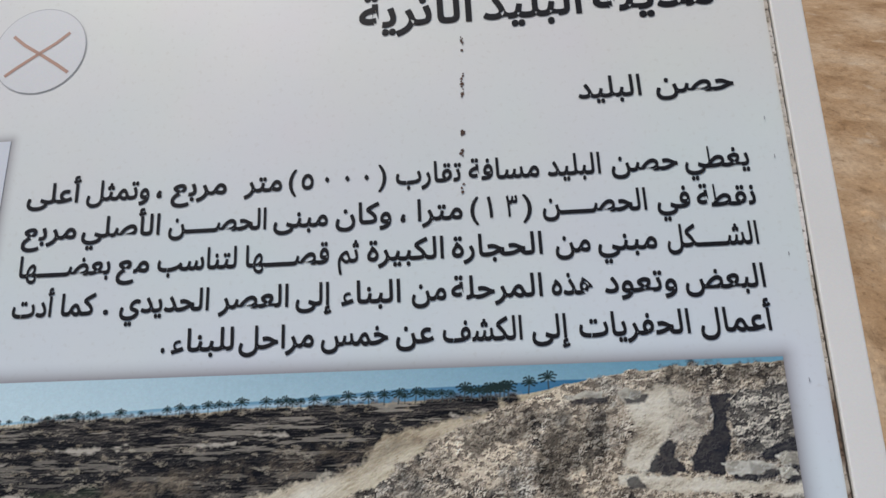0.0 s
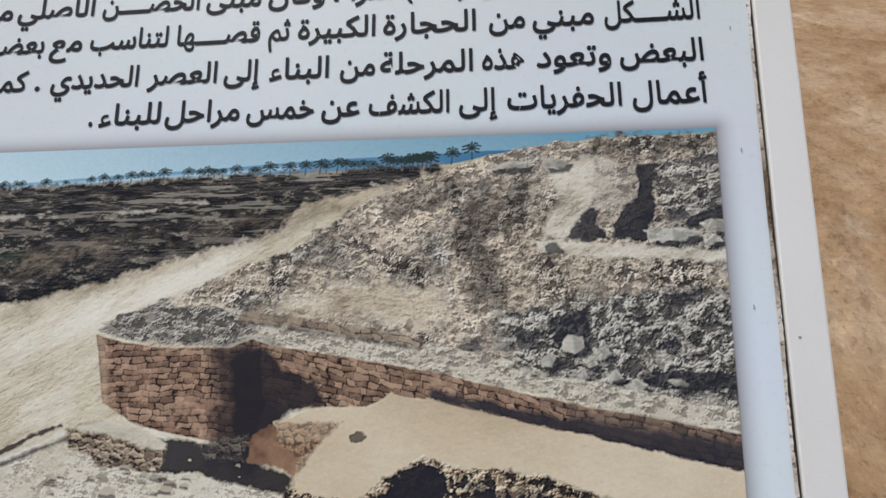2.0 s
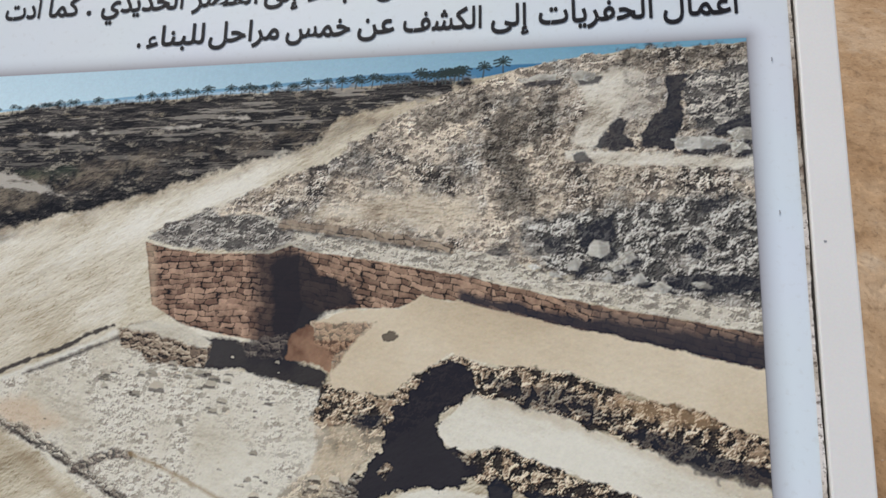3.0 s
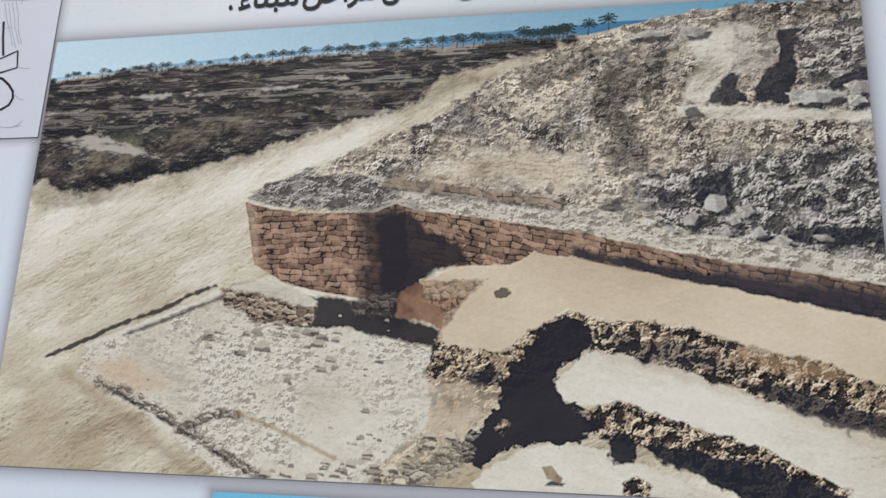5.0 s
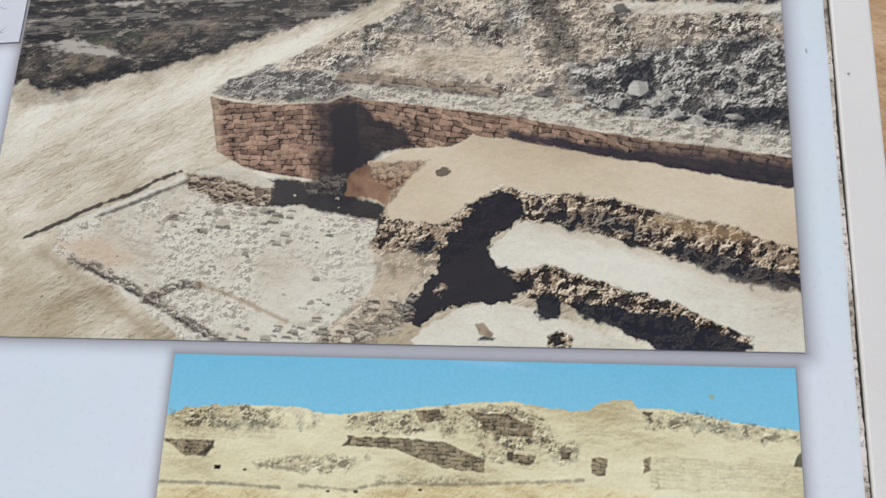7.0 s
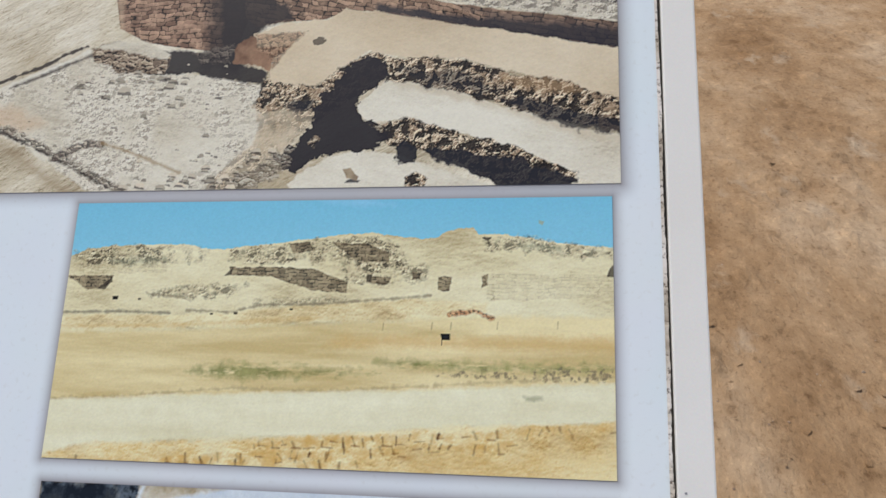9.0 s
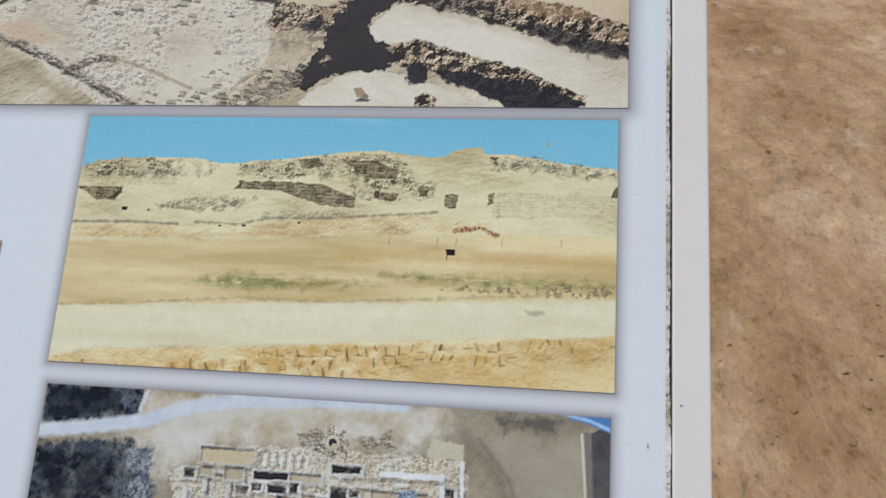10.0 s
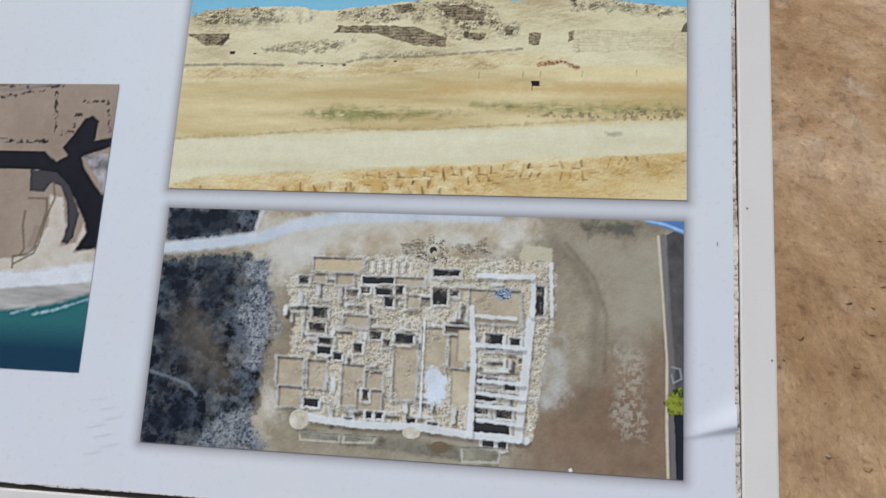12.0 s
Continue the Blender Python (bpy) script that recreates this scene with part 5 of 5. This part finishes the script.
    for x0, y0, s in ((197, 459, 6), (241, 462, 3), (368, 489, 3), (410, 488, 4), (506, 482, 3)):
        a = np.array([(-6, 371), (537, 353), (3, 482)], float)
        u, v = a[0] + (a[1] - a[0]) * (x0 - 100) / 500 + (a[2] - a[0]) * (y0 - 450) / 50
        e = s / c.ratio
        c.lay(c.area([(u - s, v - e * 0.5), (u + s, v - e * 0.5), (u + s * 0.8, v + e * 0.6), (u - s * 0.8, v + e * 0.6)], 1.4, 0.6), black)
    c.lay(c.area([(709, 512), (726, 512), (726, 535), (712, 535)], 1.2, 0.4), black)
    c.lay(c.line([(712, 529), (712, 553)], 1.2, 1, 0.2), black)
    for x0 in (752, 664, 868, 972, 786):
        a = np.array([(643, 500), (934, 488)], float)
        u, v = a[0] + (a[1] - a[0]) * (x0 - 700) / 300
        c.lay(c.line([(u, v), (u + 1, v - 25)], 1.2, 1, 0.3) * 0.6, ink(110, 86, 60))
    c.lay(c.line([(726, 441), (740, 435), (770, 429), (789, 447), (798, 453)], 8, 2, 4) * 0.85, c.pile(7, 37, ink(226, 180, 128), ink(176, 112, 70), ink(66, 46, 36)))
    c.lay(c.area([(875, 88), (884, 94), (881, 106), (875, 100)], 1.5, 1) * 0.6, ink(170, 160, 110))
    c.make("photograph", "printed photograph of a sandy yellow ruined fort")


def aerial_photograph():
    """The fort from above: pale walls and dark rooms, scrub to one side and bare ground to the other."""
    c = Canvas(P3, 680, 500)
    lo, hi, fine = c.noise(130, 1, 5), c.noise(26, 2, 5), c.noise(7, 3, 4)
    bare = c.blend(lo * 1.5 - 0.35 + (hi - 0.5) * 0.8, ink(132, 114, 90), ink(182, 168, 142))
    bare = c.blend(0.4, bare, c.dunes(22, 17, ink(190, 176, 150), ink(160, 144, 118), ink(112, 98, 80), 0.0, 0.8, 0.08))
    c.col[:] = bare
    c.lay(c.area([(142, -15), (742, -15), (725, 126), (599, 181), (358, 194), (206, 359), (212, 690), (273, 819), (217, 1009), (307, 1070), (206, 1009), (223, 457), (178, 218)], 30, 20) * 0.85, c.blend(hi * 1.3 - 0.1 + (lo - 0.5), ink(182, 156, 116), ink(226, 216, 198)))
    c.lay(c.area([(304, 10), (529, -9), (593, 22), (464, 53), (355, 108), (293, 230), (226, 261), (209, 163)], 20, 14) * 0.6, ink(214, 206, 192))
    c.lay(c.area([(742, 843), (795, 708), (874, 567), (975, 469), (1020, 1058), (719, 1082)], 80, 40, 60.0) * 0.75, c.blend(hi, ink(112, 84, 62), ink(150, 116, 90)))
    c.lay(c.area([(787, 102), (969, 65), (980, 377), (893, 567), (871, 298)], 30, 20) * 0.5, ink(176, 162, 138))
    # scrub
    leaf = c.noise(16, 11, 5)
    scrub = c.blend(np.clip(leaf * 3.4 - 1.35 + (fine - 0.5) * 1.2, 0, 1), ink(18, 22, 29), ink(104, 110, 116))
    scrub = c.blend(np.clip((c.noise(34, 13, 5) - 0.52) * 6, 0, 0.7), scrub, c.blend(fine * 1.6 - 0.3, ink(78, 82, 84), ink(160, 154, 142)))
    scrub = scrub * 0.8
    dusk = c.area([(1, 224), (153, 206), (147, 555), (125, 978), (4, 1002)], 40, 20)
    scrub = c.blend(dusk * np.clip(1.5 - hi * 1.4, 0, 1) * 0.85, scrub, ink(24, 29, 38))
    scrub = c.blend(c.area([(-4, 402), (72, 396), (153, 653), (198, 831), (80, 776), (4, 475)], 30, 20) * np.clip(lo * 2 - 0.6, 0, 1) * 0.5, scrub, ink(142, 126, 102))
    c.lay(c.area([(-10, 224), (175, 194), (220, 237), (237, 451), (231, 641), (229, 782), (215, 874), (248, 1002), (-18, 1021)], 10, 14), scrub)
    gravel = c.blend(c.noise(5, 15, 4, 1.0, 0.75) * 2.6 - 0.8, ink(66, 74, 86), ink(186, 184, 180))
    c.lay(c.area([(158, 206), (217, 224), (240, 451), (231, 641), (201, 665), (167, 457), (181, 316)], 14, 26, 30.0) * 0.7, gravel)
    c.lay(c.area([(144, 880), (206, 831), (248, 1002), (105, 1015)], 14, 12) * 0.6, gravel)
    c.lay(c.area([(-1, -9), (189, -15), (184, 96), (80, 138), (4, 157)], 6, 8), scrub)
    c.lay(c.area([(4, 10), (147, 4), (147, 83), (43, 138), (7, 132)], 8, 10) * 0.8, ink(24, 30, 38))
    c.lay(c.line([(-4, 181), (105, 151), (195, 120), (262, 65), (352, 22), (529, -2), (658, -2)], 24, 4, 3), c.blend(hi, ink(186, 190, 194), ink(222, 220, 216)))
    c.lay(c.line([(184, 96), (192, 28), (198, -9)], 6, 3, 2) * 0.8, ink(214, 214, 212))
    c.lay(c.line([(-15, 696), (80, 751), (100, 794)], 5, 3, 3) * 0.5, ink(150, 156, 162))
    c.lay(c.line([(234, 237), (240, 549), (223, 825), (282, 996), (318, 1070)], 10, 8, 3) * 0.4, ink(150, 132, 98))
    # tracks and far corner
    c.lay(c.line([(764, 89), (818, 212), (846, 347), (843, 574), (826, 788)], 16, 10, 4) * 0.45, ink(112, 98, 80))
    c.lay(c.line([(787, 102), (840, 237), (865, 390), (863, 610)], 5, 4, 2) * 0.4, ink(98, 84, 68))
    c.lay(c.area([(815, 16), (919, 16), (910, 65), (837, 53), (829, 96)], 10, 12) * 0.7, ink(72, 72, 68))
    c.lay(c.area([(882, 525), (941, 561), (933, 862), (896, 911), (874, 696)], 16, 22, 40.0) * np.clip(fine * 3 - 1.2, 0, 0.6), ink(186, 174, 152))
    # fort
    cream = c.blend(hi * 1.5 - 0.25 + (fine - 0.5) * 0.5, ink(186, 164, 128), ink(236, 226, 206))
    fort = c.area([(254, 279), (310, 273), (310, 194), (543, 169), (607, 181), (767, 181), (773, 402), (756, 549), (745, 757), (742, 898), (627, 892), (489, 868), (304, 886), (316, 770), (279, 819), (276, 635), (279, 451)], 4, 9)
    c.lay(fort, c.blend(np.clip((c.noise(30, 43, 4) - 0.48) * 5, 0, 0.7), cream, ink(206, 178, 134)))
    c.lay(fort * 0.6, c.heap(6, 27, ink(240, 231, 214), ink(210, 194, 168), ink(92, 80, 68), 0.6, 1.2, 0.95, 0.57))
    def frame_of(x0, y0, x1, y1):
        a = np.array([(245, 187), (787, 181), (792, 984), (257, 960)], float)
        def at(px_, py_):
            s_, t_ = (px_ - 500) / 500, (py_ - 450) / 340
            return tuple((a[0] * (1 - s_) + a[1] * s_) * (1 - t_) + (a[3] * (1 - s_) + a[2] * s_) * t_)
        return [at(x0, y0), at(x1, y0), at(x1, y1), at(x0, y1)]
    chalk = c.blend(hi, ink(224, 214, 198), ink(242, 236, 226))
    floor_tone = c.blend(hi * 1.3 - 0.1, ink(168, 142, 106), ink(206, 184, 148))
    rng = random.Random(12)
    shallow = ((505, 642, 548, 690), (560, 644, 590, 690), (622, 648, 658, 716), (664, 658, 690, 690), (712, 600, 750, 700), (556, 486, 580, 500), (602, 484, 630, 502), (730, 520, 750, 540), (840, 505, 925, 560), (760, 575, 800, 650), (808, 586, 832, 640), (510, 694, 548, 726), (708, 488, 756, 500), (650, 690, 690, 722), (560, 456, 645, 478), (620, 560, 660, 576))
    sunk = ((562, 548, 588, 566), (558, 577, 585, 592), (577, 603, 600, 614), (575, 619, 597, 630), (604, 628, 618, 639), (650, 489, 704, 499), (648, 508, 662, 517), (674, 508, 704, 520), (776, 472, 820, 481), (776, 504, 800, 532), (668, 586, 686, 598), (712, 588, 744, 604), (870, 580, 898, 606), (952, 494, 966, 544), (848, 653, 865, 667), (871, 655, 890, 664), (903, 659, 921, 672), (850, 678, 890, 692), (890, 704, 916, 719), (848, 726, 912, 745), (556, 712, 580, 724), (848, 702, 876, 714))
    few = ((710, 503, 722, 518), (692, 600, 702, 611), (806, 508, 818, 516), (800, 571, 850, 580), (690, 524, 704, 540), (912, 586, 926, 600), (870, 757, 886, 770), (896, 756, 908, 770), (630, 740, 641, 750), (776, 737, 790, 749), (738, 732, 752, 745), (668, 727, 676, 736), (684, 727, 694, 736), (660, 690, 668, 706), (534, 492, 550, 504), (622, 514, 640, 524), (640, 610, 652, 624))
    for _ in range(110):
        x0, y0 = rng.uniform(508, 925), rng.uniform(486, 742)
        reach = rng.uniform(8, 34)
        p = frame_of(x0, y0, x0 + reach, y0 + reach)
        run = [p[0], p[1]] if rng.random() < 0.55 else [p[0], p[3]]
        c.lay(c.line([(u + 5, v + 15) for u, v in run], rng.uniform(5, 11), 2.5, 3) * rng.uniform(0.45, 0.95), ink(66, 56, 48))
        c.lay(c.line(run, rng.uniform(4, 9), 2, 2.5) * rng.uniform(0.6, 1), chalk * rng.uniform(0.85, 1.0))
    for rects, deep in ((shallow, 0.0), (sunk, 1.0), (few, 0.85)):
        for x0, y0, x1, y1 in rects:
            g = rng.uniform(3.5, 6.5)
            box = frame_of(x0 - g, y0 - g * 0.8, x1 + g, y1 + g * 0.9)
            c.lay(c.area([(u + 4, v + 12) for u, v in box], 4, 4) * 0.45, ink(96, 82, 68))
            c.lay(c.area(box, 3, 5) * (0.85 if deep else 0.5), chalk * rng.uniform(0.84, 1.0))
            box = frame_of(x0, y0, x1, y1)
            c.lay(c.area(box, 1.6, 2.4) * (0.8 if not deep else 0.97), floor_tone if not deep else ink(30, 28, 30) if rng.random() < deep else ink(88, 74, 60))
            c.lay(c.line([box[0], box[1]], 5.0, 2, 1.5) * 0.75, ink(52, 46, 44))
            c.lay(c.line([box[0], box[3]], 4.0, 2, 1.5) * 0.6, ink(70, 62, 56))
            if deep and rng.random() < 0.5:
                c.lay(c.line([box[3], box[2]], 5.0, 2, 2.5) * 0.6, ink(150, 128, 102))
    night = ink(40, 38, 40)
    c.lay(fort * np.clip(c.noise(18, 41, 4) * 4 - 2.1, 0, 1) * 0.5, c.heap(8, 28, ink(238, 228, 210), ink(192, 174, 144), ink(80, 70, 60), 0.8, 1.2, 1.0, 0.52))
    court = c.blend(hi * 1.3, ink(178, 150, 112), ink(214, 196, 164))
    for pts in ([(596, 475), (627, 469), (627, 598), (596, 598)], [(588, 635), (630, 641), (630, 776), (590, 770)]):
        c.lay(c.area(pts, 2, 2), court)
        c.lay(c.line(pts[:2], 4, 2, 1) * 0.6, ink(96, 84, 70))
        c.lay(c.line([pts[0], pts[3]], 3, 2, 1) * 0.5, ink(110, 96, 80))
    c.lay(c.area([(540, 636), (562, 620), (578, 660), (585, 730), (572, 775), (543, 782)], 6, 12), c.blend(hi * 1.6 - 0.2, ink(206, 204, 200), ink(228, 230, 232)))
    white = c.blend(hi, ink(218, 212, 202), ink(240, 236, 228))
    for pts, w in (([(302, 855), (428, 874), (532, 868), (627, 886), (728, 892)], 15), ([(619, 384), (627, 598), (627, 886)], 12), ([(728, 426), (722, 629), (714, 892)], 17), ([(731, 243), (731, 402)], 11), ([(762, 194), (767, 402)], 8), ([(630, 249), (728, 249)], 11), ([(638, 672), (719, 678)], 8), ([(638, 721), (719, 733)], 8), ([(638, 770), (719, 776)], 8), ([(641, 825), (717, 837)], 8),
                   ([(532, 433), (534, 831)], 4), ([(627, 414), (700, 420)], 8), ([(633, 531), (717, 537)], 9)):
        c.lay(c.line([(p[0] + 3, p[1] + 14) for p in pts], w, 2, 1) * 0.4, ink(70, 62, 56))
        c.lay(c.line(pts, w * 0.9, 1.5, 2.2) * 0.9, white)
    c.lay(c.area([(655, 310), (686, 298), (694, 341), (666, 353)], 2, 5), c.pile(5, 21, ink(190, 200, 206), ink(140, 150, 158), ink(70, 76, 82)))
    for k in range(12):
        a = np.array([(417, 206), (498, 206), (417, 249)], float)
        p = a[0] + (a[1] - a[0]) * k / 11
        c.lay(c.line([p, p + a[2] - a[0]], 3, 1, 0.3) * 0.8, ink(232, 226, 214) if k % 2 else ink(150, 134, 112))
    c.lay(c.area([(310, 206), (408, 206), (405, 249), (310, 255)], 2, 3) * 0.7, ink(214, 190, 150))
    ring = np.hypot(c.wx - np.mean([p[0] for p in [(540, 151), (540, 151)]]), c.wy - [(540, 151), (540, 151)][0][1] * c.ratio)
    c.lay(np.clip(24 - ring + fine * 60 - 30, 0, 1) * 0.85, c.pile(5, 23, ink(226, 216, 196), ink(170, 152, 124), ink(70, 62, 54)))
    c.lay(np.clip(13 - ring, 0, 1), cream * 0.9)
    c.lay(np.clip(7.5 - ring, 0, 1), ink(72, 64, 56))
    c.lay(np.clip(5 - np.hypot(c.wx - [(543, 163), (543, 163)][0][0], c.wy - [(543, 163), (543, 163)][0][1] * c.ratio), 0, 1), ink(196, 180, 150))
    for pts in ([(582, 138), (607, 114), (630, 145), (599, 175)], [(619, 126), (638, 96), (649, 157), (630, 169)], [(478, 126), (520, 108), (520, 169), (484, 169)]):
        c.lay(c.area(pts, 5, 8) * 0.7, c.pile(5, 25, ink(206, 190, 160), ink(140, 122, 98), ink(64, 56, 48)))
    c.lay(c.area([(708, 108), (762, 126), (764, 181), (703, 181)], 4, 4) * 0.9, ink(206, 192, 160))
    c.lay(c.area([(299, 904), (450, 911), (627, 929), (677, 941), (680, 1002), (492, 966), (344, 953)], 5, 6), c.blend(hi * 1.4 - 0.2, ink(96, 86, 70), ink(176, 164, 140)))
    for pts in ([(310, 917), (386, 917), (386, 947), (313, 947)], [(397, 917), (456, 917), (450, 941), (394, 947)], [(613, 935), (683, 929), (680, 984), (616, 990)]):
        c.lay(c.line([*pts, pts[0]], 4, 1.5, 2) * 0.8, ink(204, 194, 172))
        c.lay(c.line(pts[:2], 3, 1.5, 2) * 0.7, ink(62, 56, 50))
    disc = np.hypot(c.wx - [(307, 868), (307, 868)][0][0], c.wy - [(307, 868), (307, 868)][0][1] * c.ratio)
    c.lay(np.clip(19 - disc, 0, 1), cream)
    for x0, y0 in ((728, 760), (778, 793)):
        p = [(520, 892), (574, 941)][0 if x0 == 728 else 1]
        e = np.hypot((c.wx - p[0]) / 1.6, c.wy - p[1] * c.ratio)
        c.lay(np.clip(11 - e, 0, 1) * 0.9, cream if x0 == 728 else ink(122, 98, 72))
    c.lay(c.area([(750, 469), (790, 445), (804, 751), (750, 776)], 12, 10) * np.clip(hi * 2.4 - 0.7, 0, 1) * 0.7, ink(206, 200, 190))
    # boundary wall, dark lane and bush
    c.lay(c.area([(969, 59), (1003, 16), (1006, 1039), (975, 1021), (978, 684), (975, 377)], 2, 2), c.blend(hi, ink(60, 56, 56), ink(108, 100, 94)))
    c.lay(c.line([(955, 65), (964, 292), (972, 555), (972, 812), (975, 1002)], 5, 1.5, 0.6), ink(212, 196, 168))
    c.lay(c.line([(964, 65), (972, 335), (980, 580), (983, 1002)], 11, 2, 1) * 0.85, ink(120, 112, 106))
    c.lay(c.area([(983, 665), (1006, 659), (1006, 1015), (989, 1015)], 2, 2) * 0.9, ink(30, 32, 38))
    c.lay(c.area([(930, -15), (1006, -2), (1006, 59), (969, 28), (938, 16)], 3, 3), ink(86, 128, 172))
    c.lay(c.line([(919, -9), (969, 16), (1006, 47)], 5, 2, 1), ink(170, 196, 220))
    c.lay(c.line([(980, 580), (994, 586), (997, 623), (983, 641), (980, 610)], 3, 1.2, 0.6), ink(150, 150, 148))
    c.lay(c.area([(972, 678), (994, 659), (1006, 684), (1006, 757), (980, 770), (969, 727)], 3, 9, 8.0), c.blend(np.clip(fine * 3 - 1, 0, 1), ink(56, 66, 24), ink(148, 150, 52)))
    c.lay(c.area([(804, 990), (809, 984), (812, 996), (806, 1002)], 1.2, 0.6), ink(236, 234, 230))
    c.make("photograph", "printed aerial photograph of pale ruins beside dark scrub")


def coast_photograph():
    """Satellite view of a coast: fields, a dark creek, beach and green sea."""
    c = Canvas(P4, 320, 700)
    lo, hi, fine = c.noise(120, 1, 5), c.noise(24, 2, 5), c.noise(7, 3, 4)
    c.col[:] = c.blend(lo + (hi - 0.5) * 0.4, ink(150, 126, 106), ink(176, 154, 132))
    water = c.blend(hi * 0.6, ink(22, 22, 28), ink(38, 36, 42))
    c.lay(c.area([(277, 258), (726, 249), (839, 249), (857, 272), (873, 286), (898, 263), (882, 235), (904, 188), (926, 131), (945, 117), (963, 136), (960, 207), (1044, 183), (1088, 207), (1001, 230), (932, 268), (945, 310), (994, 399), (1050, 408), (1072, 638), (994, 587), (976, 601), (948, 596), (969, 540), (960, 488), (929, 413), (876, 333), (820, 315), (287, 315)], 2, 1.5), water)
    c.lay(c.area([(810, 315), (876, 324), (913, 371), (948, 469), (941, 549), (929, 577), (913, 568), (923, 512), (913, 432), (892, 371), (867, 362), (854, 394), (817, 394)], 2, 1.5), ink(72, 66, 66))
    c.lay(c.area([(938, 263), (973, 254), (1004, 258), (1001, 390), (976, 338)], 2, 3), c.blend(hi * 2 - 0.5, ink(110, 104, 104), ink(196, 186, 178)))
    c.lay(c.area([(870, 404), (901, 413), (920, 512), (913, 582), (951, 568), (963, 498), (969, 531), (948, 601), (1001, 587), (1004, 643), (885, 667), (832, 676), (349, 718), (343, 681), (826, 624), (851, 592), (876, 512)], 5, 4), c.blend(hi, ink(196, 176, 152), ink(222, 208, 190)))
    c.lay(c.area([(346, 700), (857, 671), (1004, 629), (1097, 610), (1103, 695), (1007, 709), (782, 742), (358, 789)], 8, 3), c.blend(hi, ink(214, 208, 202), ink(234, 230, 226)))
    c.lay(c.area([(358, 779), (782, 737), (1004, 700), (1103, 690), (1110, 761), (926, 789), (792, 812), (368, 859)], 6, 4), c.blend(c.noise(14, 9, 4, 6.0) * 1.6 - 0.3, ink(150, 142, 132), ink(196, 186, 174)))
    sea = c.area([(368, 845), (792, 808), (873, 793), (938, 770), (1007, 737), (1107, 718), (1138, 1061), (408, 1122)], 8, 3)
    c.lay(sea, c.blend(np.clip((c.v - 840) / 90, 0, 1), ink(48, 104, 104), ink(24, 58, 76)))
    c.lay(c.line([(820, 817), (873, 793)], 3, 3, 3) * 0.7, ink(190, 208, 208))
    c.lay(c.line([(873, 817), (926, 798), (1004, 756)], 4, 3, 4) * 0.75, ink(186, 206, 206))
    for pts in ([(695, 5), (786, 14), (857, 5)], [(701, 52), (745, 42), (814, 19)], [(842, 14), (860, 178), (870, 188)], [(720, 211), (779, 216), (842, 211)], [(920, 66), (976, 61), (994, 178)], [(867, 183), (901, 174), (904, 117), (916, 113)]):
        c.lay(c.line(pts, 7, 1.5, 5) * np.clip(fine * 6 - 2.4, 0, 1), ink(44, 38, 34))
    c.lay(c.line([(549, 23), (742, 23), (842, 0)], 6, 2, 1) * 0.6, ink(130, 124, 122))
    for pts in ([(817, 418), (863, 418), (867, 460), (851, 592), (835, 615), (801, 624), (804, 662)], [(882, 418), (867, 493), (860, 573), (851, 610), (807, 648)], [(873, 362), (882, 413)], [(814, 465), (814, 516), (826, 596), (820, 615)]):
        c.lay(c.line(pts, 5, 1.5, 1) * 0.8, ink(116, 98, 78))
    c.lay(c.area([(842, 516), (867, 516), (851, 592), (832, 592)], 3, 3) * 0.4, ink(130, 112, 92))
    c.make("photograph", "printed satellite view of a creek, beach and green sea")


ruin_photograph()
fort_photograph()
aerial_photograph()
coast_photograph()
